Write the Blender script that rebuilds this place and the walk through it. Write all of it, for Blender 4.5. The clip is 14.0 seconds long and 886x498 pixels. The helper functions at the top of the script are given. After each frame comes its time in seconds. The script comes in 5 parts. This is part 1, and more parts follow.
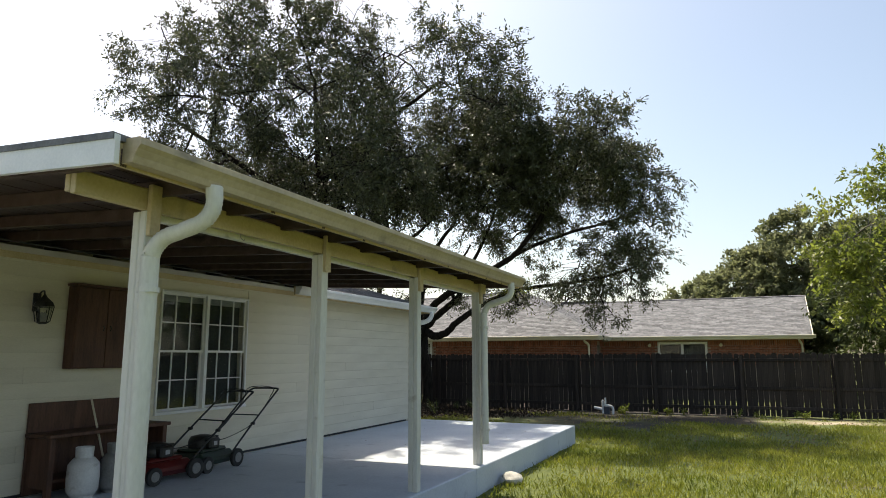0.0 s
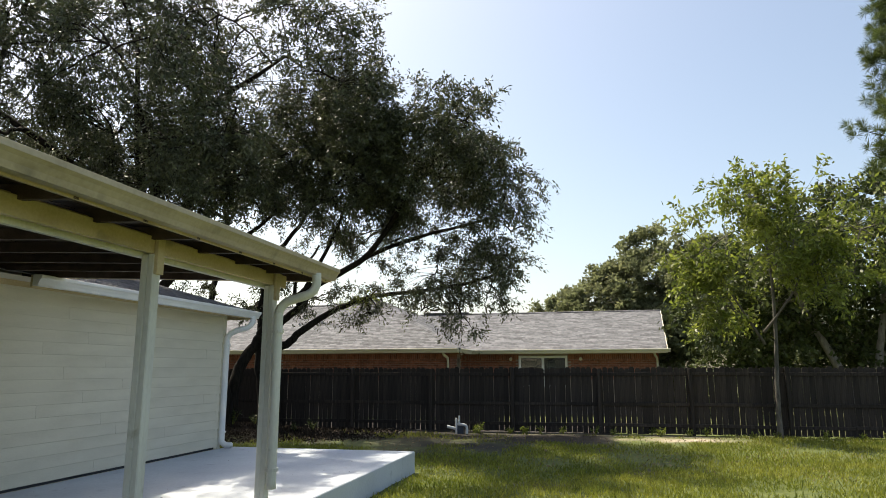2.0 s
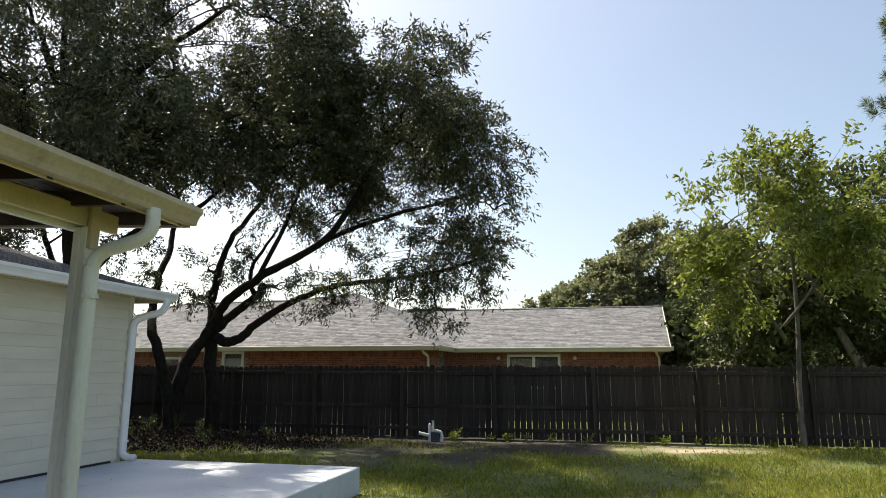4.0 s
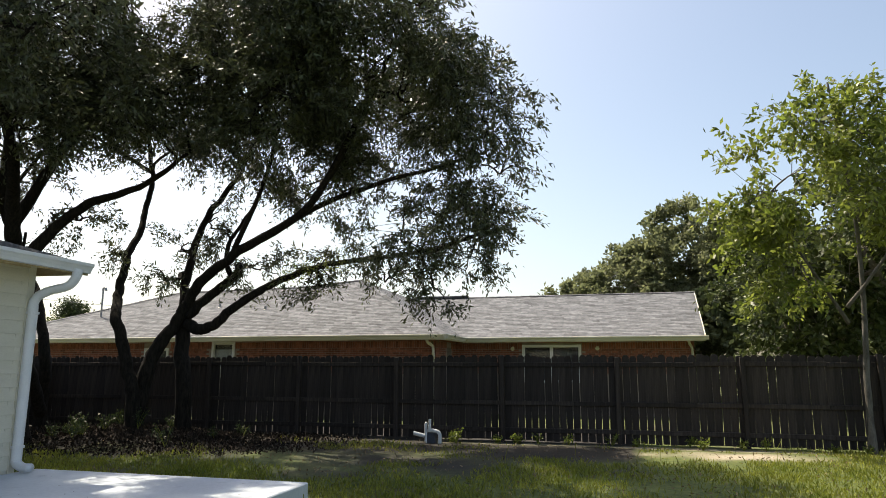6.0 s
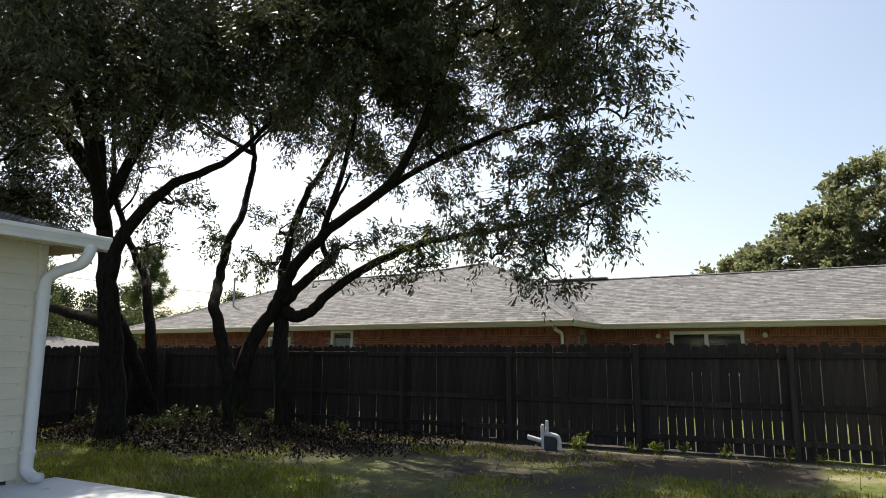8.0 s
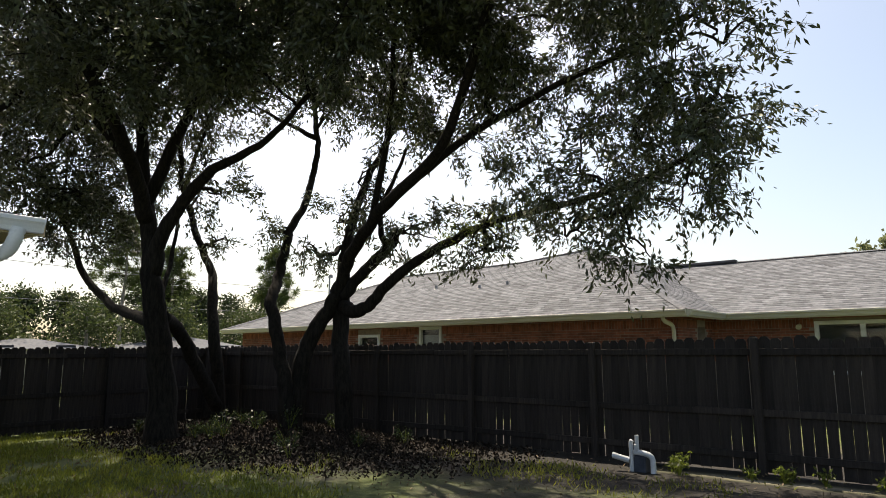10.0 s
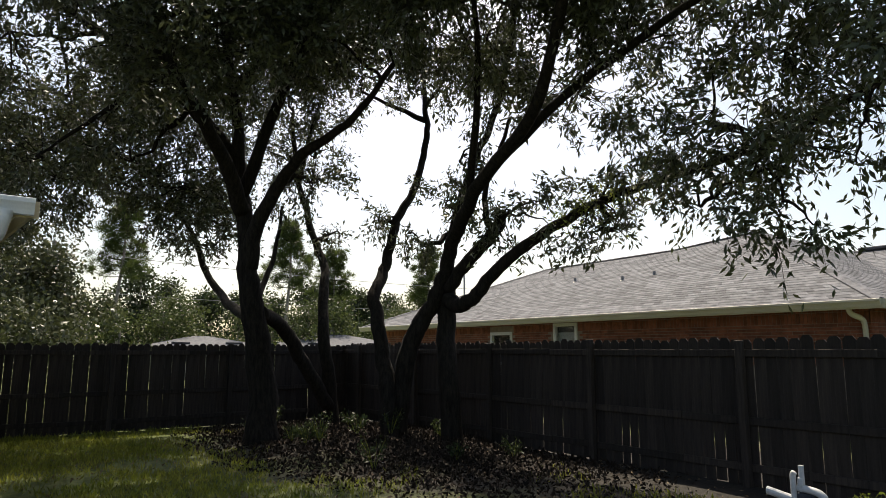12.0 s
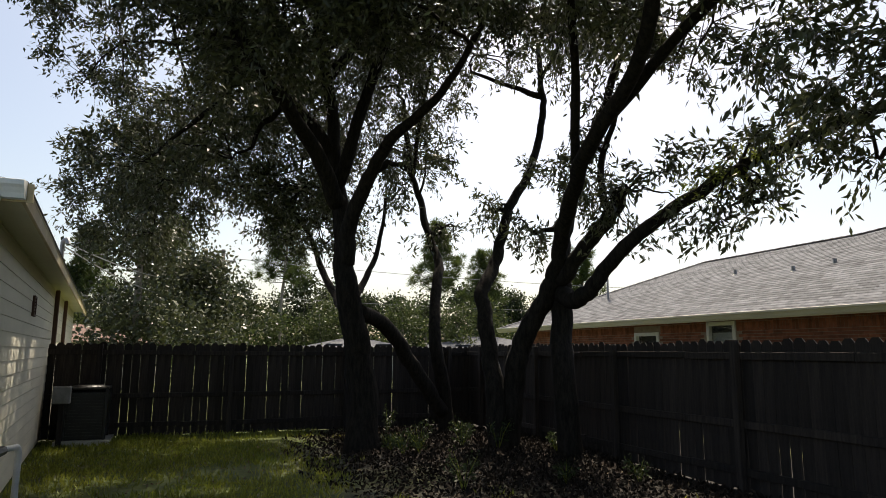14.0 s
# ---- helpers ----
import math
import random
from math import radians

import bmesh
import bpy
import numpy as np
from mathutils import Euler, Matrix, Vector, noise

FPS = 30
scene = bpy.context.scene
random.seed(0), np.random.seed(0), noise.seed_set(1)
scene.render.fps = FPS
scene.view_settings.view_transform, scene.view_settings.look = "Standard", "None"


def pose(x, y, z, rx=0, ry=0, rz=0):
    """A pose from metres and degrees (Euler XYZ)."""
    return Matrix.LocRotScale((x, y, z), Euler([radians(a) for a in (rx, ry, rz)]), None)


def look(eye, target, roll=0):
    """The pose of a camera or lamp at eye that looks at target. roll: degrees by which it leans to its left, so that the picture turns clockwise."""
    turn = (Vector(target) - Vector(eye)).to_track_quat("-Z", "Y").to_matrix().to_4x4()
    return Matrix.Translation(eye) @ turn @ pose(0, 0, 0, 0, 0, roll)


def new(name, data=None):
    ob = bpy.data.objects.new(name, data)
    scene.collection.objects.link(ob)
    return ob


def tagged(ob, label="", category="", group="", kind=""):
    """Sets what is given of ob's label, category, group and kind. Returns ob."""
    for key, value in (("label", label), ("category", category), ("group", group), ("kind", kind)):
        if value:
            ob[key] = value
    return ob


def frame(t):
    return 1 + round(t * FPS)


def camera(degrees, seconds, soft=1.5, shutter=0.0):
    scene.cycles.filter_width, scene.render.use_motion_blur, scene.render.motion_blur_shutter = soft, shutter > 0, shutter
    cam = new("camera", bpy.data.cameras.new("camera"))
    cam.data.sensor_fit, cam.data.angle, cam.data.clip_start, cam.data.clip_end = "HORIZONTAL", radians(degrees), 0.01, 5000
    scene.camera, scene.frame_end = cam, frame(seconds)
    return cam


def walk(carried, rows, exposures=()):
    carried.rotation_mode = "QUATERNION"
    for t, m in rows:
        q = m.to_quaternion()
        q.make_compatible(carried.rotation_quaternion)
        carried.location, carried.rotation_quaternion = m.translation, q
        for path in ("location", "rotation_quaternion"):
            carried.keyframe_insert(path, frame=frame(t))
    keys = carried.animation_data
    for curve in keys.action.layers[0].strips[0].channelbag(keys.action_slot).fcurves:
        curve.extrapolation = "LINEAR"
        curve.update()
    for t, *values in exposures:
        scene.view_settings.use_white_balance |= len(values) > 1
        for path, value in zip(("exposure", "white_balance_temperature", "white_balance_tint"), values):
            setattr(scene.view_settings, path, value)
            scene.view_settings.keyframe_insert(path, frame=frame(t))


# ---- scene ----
cam = camera(68.2, 14.0, soft=0.9)
PATH = [
    (0, (-0.084, -0.437, 1.74), (-0.877, 1.37, 2.063), -0.1),
    (0.5, (-0.107, 0.077, 1.73), (-0.799, 1.925, 2.056), -0.2),
    (1, (-0.124, 0.621, 1.778), (-0.69, 2.511, 2.107), -0.2),
    (1.5, (-0.081, 1.192, 1.774), (-0.538, 3.107, 2.126), -0.1),
    (2, (-0.041, 1.798, 1.735), (-0.476, 3.716, 2.099), -0.1),
    (2.5, (0.042, 2.442, 1.706), (-0.367, 4.364, 2.078), -0.1),
    (3, (0.025, 3.041, 1.676), (-0.389, 4.961, 2.049), -0.0),
    (5.5, (0.143, 6.069, 1.578), (-0.32, 7.981, 1.94), 0.1),
    (6, (0.127, 6.615, 1.558), (-0.379, 8.518, 1.913), 0.1),
    (6.5, (0.085, 7.211, 1.548), (-0.58, 9.065, 1.899), 0.1),
    (7, (0.124, 7.79, 1.567), (-0.662, 9.598, 1.901), 0.1),
    (7.5, (0.177, 8.394, 1.579), (-0.668, 10.176, 1.906), -0.1),
    (8, (0.149, 8.994, 1.61), (-0.78, 10.736, 1.929), 0.2),
    (8.5, (0.151, 9.592, 1.603), (-0.86, 11.289, 1.92), 0.1),
    (11, (0.033, 12.221, 1.67), (-1.398, 13.585, 1.974), -0.2),
    (11.5, (-0.132, 12.621, 1.657), (-1.649, 13.889, 1.961), 0.0),
    (12, (-0.294, 13.115, 1.654), (-1.89, 14.28, 1.959), -0.0),
    (12.5, (-0.478, 13.494, 1.629), (-2.151, 14.546, 1.935), -0.0),
    (13, (-0.648, 13.872, 1.636), (-2.373, 14.837, 1.94), 0.2),
    (13.5, (-0.792, 14.28, 1.643), (-2.573, 15.134, 1.952), 0.2),
    (14, (-0.992, 14.573, 1.647), (-2.824, 15.314, 1.958), 0.3),
]
walk(cam, [(t, look(eye, target, roll)) for t, eye, target, roll in PATH],
     exposures=((0.0, 0.64, 7400, 8), (5.0, 0.60, 7400, 8), (8.5, 0.56, 7400, 9), (11.0, 0.46, 7400, 10), (14.0, 0.28, 7400, 10)))

# ---- world, sun, exposure ----
SUN_AZ, SUN_EL = radians(-58), radians(58)
world = bpy.data.worlds.new("sky")
scene.world = world
world.use_nodes = True
wn = world.node_tree
sky = wn.nodes.new("ShaderNodeTexSky")
sky.sky_type, sky.sun_disc, sky.sun_elevation, sky.sun_rotation = "NISHITA", False, SUN_EL, SUN_AZ
sky.air_density, sky.dust_density, sky.ozone_density = 1.0, 2.6, 1.0
wn.nodes["Background"].inputs["Strength"].default_value = 0.15
wn.links.new(sky.outputs[0], wn.nodes["Background"].inputs["Color"])
sun_data = bpy.data.lights.new("sun", "SUN")
sun_data.energy, sun_data.angle, sun_data.color = 5.0, radians(0.5), (1.0, 0.95, 0.86)
sun = new("sun", sun_data)
to_sun = Vector((math.sin(SUN_AZ) * math.cos(SUN_EL), math.cos(SUN_AZ) * math.cos(SUN_EL), math.sin(SUN_EL)))
sun.matrix_world = look(to_sun * 60, (0, 0, 0))


# ---- materials ----
def mat(name, colours, rough=0.7, scale=8.0, fine=60.0, bump=0.15, metal=0.0, spec=0.4, stretch=(1, 1, 1), island=0.0, piece=0.0, trans=0.0, stain_or_light=None):
    """A two-scale procedural surface: broad mottling between two colours, fine grain, bump, and a random shift per piece."""
    m = bpy.data.materials.new(name)
    m.use_nodes = True
    n, l = m.node_tree.nodes, m.node_tree.links
    b = n["Principled BSDF"]
    co = n.new("ShaderNodeTexCoord")
    mp = n.new("ShaderNodeMapping")
    mp.inputs["Scale"].default_value = stretch
    l.new(co.outputs["Object"], mp.inputs[0])
    broad, grain = n.new("ShaderNodeTexNoise"), n.new("ShaderNodeTexNoise")
    broad.inputs["Scale"].default_value, broad.inputs["Detail"].default_value = scale, 5
    grain.inputs["Scale"].default_value, grain.inputs["Detail"].default_value = fine, 4
    l.new(mp.outputs[0], broad.inputs["Vector"]), l.new(mp.outputs[0], grain.inputs["Vector"])
    add = n.new("ShaderNodeMath")
    add.operation = "MULTIPLY_ADD"
    l.new(grain.outputs["Fac"], add.inputs[0])
    add.inputs[1].default_value = 0.6
    l.new(broad.outputs["Fac"], add.inputs[2])
    ramp = n.new("ShaderNodeValToRGB")
    ramp.color_ramp.elements[0].position, ramp.color_ramp.elements[1].position = 0.55, 1.0
    ramp.color_ramp.elements[0].color, ramp.color_ramp.elements[1].color = (*colours[0], 1), (*colours[1], 1)
    l.new(add.outputs[0], ramp.inputs[0])
    out = ramp.outputs[0]
    if stain_or_light:
        st = n.new("ShaderNodeTexNoise")
        st.inputs["Scale"].default_value, st.inputs["Detail"].default_value = stain_or_light[1], 6
        l.new(co.outputs["Object"], st.inputs["Vector"])
        sr = n.new("ShaderNodeValToRGB")
        sr.color_ramp.elements[0].position, sr.color_ramp.elements[1].position = stain_or_light[2], stain_or_light[2] + 0.12
        l.new(st.outputs["Fac"], sr.inputs[0])
        mx = n.new("ShaderNodeMixRGB")
        mx.inputs[2].default_value = (*stain_or_light[0], 1)
        l.new(sr.outputs[0], mx.inputs[0]), l.new(out, mx.inputs[1])
        out = mx.outputs[0]
    if island or piece:
        src = n.new("ShaderNodeNewGeometry").outputs["Random Per Island"] if island else n.new("ShaderNodeObjectInfo").outputs["Random"]
        rng = n.new("ShaderNodeMapRange")
        k = island or piece
        rng.inputs[3].default_value, rng.inputs[4].default_value = 1 - k, 1 + k
        l.new(src, rng.inputs[0])
        mul = n.new("ShaderNodeVectorMath")
        mul.operation = "SCALE"
        l.new(out, mul.inputs[0]), l.new(rng.outputs[0], mul.inputs["Scale"])
        out = mul.outputs[0]
    l.new(out, b.inputs["Base Color"])
    b.inputs["Roughness"].default_value, b.inputs["Metallic"].default_value = rough, metal
    b.inputs["Specular IOR Level"].default_value = spec
    if bump:
        bp = n.new("ShaderNodeBump")
        bp.inputs["Strength"].default_value, bp.inputs["Distance"].default_value = bump, 0.01
        l.new(add.outputs[0], bp.inputs["Height"]), l.new(bp.outputs[0], b.inputs["Normal"])
    if trans:
        tr = n.new("ShaderNodeBsdfTranslucent")
        l.new(out, tr.inputs[0])
        ms = n.new("ShaderNodeMixShader")
        ms.inputs[0].default_value = trans
        l.new(b.outputs[0], ms.inputs[1]), l.new(tr.outputs[0], ms.inputs[2])
        l.new(ms.outputs[0], n["Material Output"].inputs[0])
    return m


M = {
    "siding": mat("cream_siding_paint", ((0.60, 0.56, 0.455), (0.71, 0.67, 0.555)), 0.55, 1.2, 40, 0.12, stretch=(1, 1, 4)),
    "trim": mat("cream_trim_paint", ((0.47, 0.37, 0.21), (0.61, 0.50, 0.32)), 0.5, 3, 50, 0.1, stain_or_light=((0.30, 0.25, 0.17), 2.5, 0.64)),
    "post": mat("pale_post_paint", ((0.58, 0.57, 0.52), (0.72, 0.71, 0.66)), 0.55, 4, 60, 0.15, stretch=(1, 1, 0.25), stain_or_light=((0.40, 0.36, 0.28), 5, 0.66)),
    "white": mat("white_paint", ((0.70, 0.71, 0.72), (0.82, 0.82, 0.82)), 0.45, 3, 60, 0.08, stain_or_light=((0.5, 0.5, 0.48), 4, 0.68)),
    "gutter": mat("beige_gutter_paint", ((0.36, 0.29, 0.19), (0.50, 0.415, 0.285)), 0.4, 2, 30, 0.05, stain_or_light=((0.24, 0.20, 0.14), 3, 0.6)),
    # pale patches in the board colour stand in for light caught between rafters
    "deck": mat("brown_deck_boards", ((0.045, 0.028, 0.022), (0.09, 0.06, 0.05)), 0.55, 3, 40, 0.2, stretch=(3, 0.4, 3), piece=0.3, stain_or_light=((0.24, 0.19, 0.16), 1.8, 0.66)),
    "slab": mat("pale_painted_concrete", ((0.45, 0.49, 0.55), (0.58, 0.62, 0.67)), 0.6, 1.1, 30, 0.12, stain_or_light=((0.38, 0.41, 0.46), 3.5, 0.62)),
    "shingle": mat("grey_roof_shingles", ((0.095, 0.098, 0.108), (0.19, 0.193, 0.205)), 0.9, 6, 60, 0.25, island=0.30, spec=0.2),
    "shingle_dark": mat("dark_roof_shingles", ((0.05, 0.05, 0.055), (0.12, 0.12, 0.13)), 0.85, 5, 80, 0.4, island=0.25),
    "brick": mat("red_brick", ((0.16, 0.055, 0.033), (0.31, 0.115, 0.07)), 0.85, 9, 80, 0.3, island=0.3),
    "mortar": mat("grey_mortar", ((0.24, 0.19, 0.16), (0.34, 0.28, 0.24)), 0.95, 9, 80, 0.3),
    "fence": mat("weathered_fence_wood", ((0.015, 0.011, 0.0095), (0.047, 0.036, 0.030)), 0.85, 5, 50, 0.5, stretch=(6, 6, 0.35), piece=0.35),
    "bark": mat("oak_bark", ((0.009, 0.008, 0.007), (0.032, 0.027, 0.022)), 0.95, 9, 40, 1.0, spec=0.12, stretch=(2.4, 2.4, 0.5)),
    "bark_pale": mat("pale_bark", ((0.14, 0.12, 0.10), (0.30, 0.27, 0.23)), 0.9, 6, 40, 0.7, stretch=(2, 2, 0.6)),
    "bark_grey": mat("grey_bark", ((0.05, 0.045, 0.04), (0.15, 0.135, 0.115)), 0.9, 6, 40, 0.7, stretch=(2, 2, 0.6)),
    "leaf": mat("oak_leaf", ((0.040, 0.052, 0.024), (0.092, 0.102, 0.048)), 0.42, 1.0, 8, 0.0, island=0.45, trans=0.20, spec=0.4),
    "leaf_light": mat("young_tree_leaf", ((0.11, 0.155, 0.024), (0.24, 0.27, 0.055)), 0.4, 1.0, 8, 0.0, island=0.45, trans=0.6, spec=0.5),
    "leaf_olive": mat("olive_oak_leaf", ((0.13, 0.15, 0.07), (0.22, 0.235, 0.12)), 0.55, 0.8, 8, 0.0, island=0.35, trans=0.58),
    "leaf_dark": mat("dark_wood_leaf", ((0.025, 0.038, 0.014), (0.055, 0.075, 0.028)), 0.5, 0.8, 8, 0.0, island=0.4, trans=0.25, spec=0.25),
    "leaf_mid": mat("mid_green_leaf", ((0.040, 0.060, 0.018), (0.095, 0.115, 0.038)), 0.5, 0.8, 8, 0.0, island=0.4, trans=0.3, spec=0.25),
    "needle": mat("pine_needle", ((0.045, 0.075, 0.018), (0.11, 0.14, 0.04)), 0.5, 1, 8, 0.0, island=0.3, trans=0.45),
    "grass": mat("grass_blade", ((0.115, 0.155, 0.016), (0.29, 0.29, 0.048)), 0.6, 0.6, 5, 0.0, island=0.35, trans=0.42),
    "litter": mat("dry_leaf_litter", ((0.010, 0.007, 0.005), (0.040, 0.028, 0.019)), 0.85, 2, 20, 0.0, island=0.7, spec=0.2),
    "dry_leaf": mat("dry_leaf", ((0.13, 0.09, 0.05), (0.26, 0.19, 0.11)), 0.8, 2, 20, 0.0, island=0.4),
    "black_metal": mat("black_painted_steel", ((0.012, 0.012, 0.012), (0.03, 0.03, 0.03)), 0.4, 6, 60, 0.05),
    "rubber": mat("black_rubber", ((0.015, 0.015, 0.016), (0.04, 0.04, 0.04)), 0.8, 8, 60, 0.2),
    "grey_plastic": mat("grey_plastic", ((0.16, 0.16, 0.16), (0.26, 0.26, 0.26)), 0.5, 6, 60, 0.05),
    "red": mat("red_enamel", ((0.075, 0.008, 0.007), (0.13, 0.014, 0.012)), 0.35, 5, 60, 0.04),
    "green": mat("dark_green_enamel", ((0.012, 0.022, 0.017), (0.022, 0.045, 0.032)), 0.35, 5, 60, 0.04),
    "darkwood": mat("dark_stained_wood", ((0.055, 0.026, 0.018), (0.13, 0.062, 0.042)), 0.6, 4, 40, 0.3, stretch=(4, 4, 0.5)),
    "pvc": mat("grey_white_pvc", ((0.50, 0.51, 0.52), (0.68, 0.69, 0.70)), 0.4, 5, 60, 0.04, stain_or_light=((0.3, 0.29, 0.27), 8, 0.62)),
    "slate": mat("blue_grey_block", ((0.03, 0.035, 0.05), (0.06, 0.07, 0.09)), 0.7, 8, 60, 0.2),
    "stone": mat("pale_rock", ((0.36, 0.34, 0.30), (0.55, 0.53, 0.48)), 0.85, 8, 60, 0.4),
    "pole": mat("grey_pole_wood", ((0.16, 0.14, 0.12), (0.28, 0.25, 0.22)), 0.9, 3, 40, 0.3, stretch=(3, 3, 0.3)),
    "galv": mat("galvanised_steel", ((0.25, 0.25, 0.26), (0.4, 0.4, 0.41)), 0.5, 6, 40, 0.05, metal=0.6),
    # grey that stands in for the dim reflection in the window panes
    "pane_tone": mat("pane_tone_sheet", ((0.035, 0.038, 0.038), (0.07, 0.074, 0.07)), 0.8, 2, 30, 0.1),
    "blind": mat("pale_blind", ((0.30, 0.31, 0.32), (0.42, 0.43, 0.44)), 0.7, 3, 40, 0.05),
    # near-black that paints in the lack of light in rooms and gaps
    "unlit_dark": mat("unlit_dark_tone", ((0.02, 0.022, 0.026), (0.05, 0.05, 0.055)), 0.8, 1.5, 20, 0.0),
    "tan": mat("tan_wall_paint", ((0.42, 0.38, 0.30), (0.56, 0.52, 0.42)), 0.8, 2, 30, 0.1),
    "terracotta": mat("brown_red_shingles", ((0.13, 0.07, 0.055), (0.2, 0.12, 0.09)), 0.85, 4, 60, 0.3),
}
glass = bpy.data.materials.new("window_glass")
glass.use_nodes = True
gb = glass.node_tree.nodes["Principled BSDF"]
gb.inputs["Base Color"].default_value = (0.9, 0.95, 0.95, 1)
gb.inputs["Roughness"].default_value, gb.inputs["Transmission Weight"].default_value, gb.inputs["IOR"].default_value = 0.02, 1.0, 1.45
M["glass"] = glass


def ground_material():
    m = bpy.data.materials.new("lawn_soil")
    m.use_nodes = True
    n, l = m.node_tree.nodes, m.node_tree.links
    b = n["Principled BSDF"]
    co = n.new("ShaderNodeTexCoord")

    def noise_ramp(scale, a, bpos, ca, cb, detail=6):
        t = n.new("ShaderNodeTexNoise")
        t.inputs["Scale"].default_value, t.inputs["Detail"].default_value = scale, detail
        l.new(co.outputs["Object"], t.inputs["Vector"])
        r = n.new("ShaderNodeValToRGB")
        r.color_ramp.elements[0].position, r.color_ramp.elements[1].position = a, bpos
        r.color_ramp.elements[0].color, r.color_ramp.elements[1].color = (*ca, 1), (*cb, 1)
        l.new(t.outputs["Fac"], r.inputs[0])
        return t, r

    t1, green = noise_ramp(9, 0.3, 0.75, (0.040, 0.060, 0.010), (0.12, 0.14, 0.026))
    t2, soil = noise_ramp(14, 0.3, 0.8, (0.040, 0.031, 0.021), (0.13, 0.105, 0.07))
    t3, mask = noise_ramp(0.55, 0.56, 0.70, (0, 0, 0), (1, 1, 1))
    mix = n.new("ShaderNodeMixRGB")
    l.new(mask.outputs[0], mix.inputs[0]), l.new(green.outputs[0], mix.inputs[1]), l.new(soil.outputs[0], mix.inputs[2])
    sand_at = n.new("ShaderNodeAttribute")
    sand_at.attribute_name = "sand"
    t4, sand = noise_ramp(20, 0.3, 0.8, (0.26, 0.21, 0.15), (0.50, 0.44, 0.34))
    mix2 = n.new("ShaderNodeMixRGB")
    l.new(sand_at.outputs["Fac"], mix2.inputs[0]), l.new(mix.outputs[0], mix2.inputs[1]), l.new(sand.outputs[0], mix2.inputs[2])
    # leafy earth under the trees, its near-black colour also carrying their shade
    shaded_mould_at = n.new("ShaderNodeAttribute")
    shaded_mould_at.attribute_name = "shaded_mould"
    t5, shaded_mould = noise_ramp(26, 0.3, 0.75, (0.009, 0.0075, 0.005), (0.028, 0.021, 0.014))
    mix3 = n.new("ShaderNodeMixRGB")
    l.new(shaded_mould_at.outputs["Fac"], mix3.inputs[0]), l.new(mix2.outputs[0], mix3.inputs[1]), l.new(shaded_mould.outputs[0], mix3.inputs[2])
    l.new(mix3.outputs[0], b.inputs["Base Color"])
    b.inputs["Roughness"].default_value = 0.95
    bp = n.new("ShaderNodeBump")
    bp.inputs["Strength"].default_value, bp.inputs["Distance"].default_value = 0.6, 0.02
    l.new(t2.outputs["Fac"], bp.inputs["Height"]), l.new(bp.outputs[0], b.inputs["Normal"])
    return m


M["ground"] = ground_material()


# ---- building blocks ----
def link(name, bm, material, parent=None):
    me = bpy.data.meshes.new(name)
    if isinstance(bm, bmesh.types.BMesh):
        bmesh.ops.recalc_face_normals(bm, faces=bm.faces)
        bm.to_mesh(me)
        bm.free()
    else:
        me.from_pydata(bm[0], [], bm[1])
    me.materials.append(material)
    ob = new(name, me)
    ob.parent = parent
    return ob


def part(name, bm, material, parent, label=""):
    return tagged(link(name, bm, material, parent), label)


def thing(name, at, label, category, group="", kind="", turn=0):
    ob = new(name)
    ob.matrix_basis = pose(*at, 0, 0, turn)
    return tagged(ob, label, category, group, kind)


def block(bm, x0, x1, y0, y1, z0, z1, bevel=0.0, turn=None):
    made = bmesh.ops.create_cube(bm, size=1.0)["verts"]
    m = Matrix.Translation(((x0 + x1) / 2, (y0 + y1) / 2, (z0 + z1) / 2)) @ Matrix.Diagonal((x1 - x0, y1 - y0, z1 - z0, 1))
    bmesh.ops.transform(bm, matrix=(turn @ m) if turn else m, verts=made)
    if bevel:
        edges = list({e for v in made for e in v.link_edges})
        bmesh.ops.bevel(bm, geom=edges, offset=bevel, segments=1, affect="EDGES")
    return bm


def box(*a, **k):
    return block(bmesh.new(), *a, **k)


def tube(points, radii, sides=8, cap=True, flat=1.0):
    """Vertices and faces of a tapering tube along points."""
    pts = [Vector(p) for p in points]
    if not hasattr(radii, "__len__"):
        radii = [radii] * len(pts)
    verts, faces = [], []
    side = None
    for i, p in enumerate(pts):
        d = (pts[min(i + 1, len(pts) - 1)] - pts[max(i - 1, 0)]).normalized()
        if side is None:
            side = d.cross(Vector((0, 0, 1)) if abs(d.z) < 0.9 else Vector((1, 0, 0))).normalized()
        side = (side - d * side.dot(d)).normalized()
        up = d.cross(side)
        for k in range(sides):
            a = 2 * math.pi * k / sides
            verts.append(p + (side * math.cos(a) + up * math.sin(a) * flat) * radii[i])
    for i in range(len(pts) - 1):
        for k in range(sides):
            a, b = i * sides + k, i * sides + (k + 1) % sides
            faces.append((a, b, b + sides, a + sides))
    if cap:
        faces += [tuple(range(sides))[::-1], tuple(range((len(pts) - 1) * sides, len(pts) * sides))]
    return verts, faces


def merged(*pieces):
    verts, faces = [], []
    for v, f in pieces:
        o = len(verts)
        verts += list(v)
        faces += [tuple(i + o for i in q) for q in f]
    return verts, faces


def spline(points, steps=6):
    """A smooth curve through points."""
    p = [Vector(q) for q in points]
    p = [2 * p[0] - p[1]] + p + [2 * p[-1] - p[-2]]
    out = []
    for i in range(1, len(p) - 2):
        for s in range(steps):
            t = s / steps
            out.append(0.5 * (2 * p[i] + (p[i + 1] - p[i - 1]) * t + (2 * p[i - 1] - 5 * p[i] + 4 * p[i + 1] - p[i + 2]) * t * t + (3 * p[i] - p[i - 1] - 3 * p[i + 1] + p[i + 2]) * t ** 3))
    return out + [p[-2]]


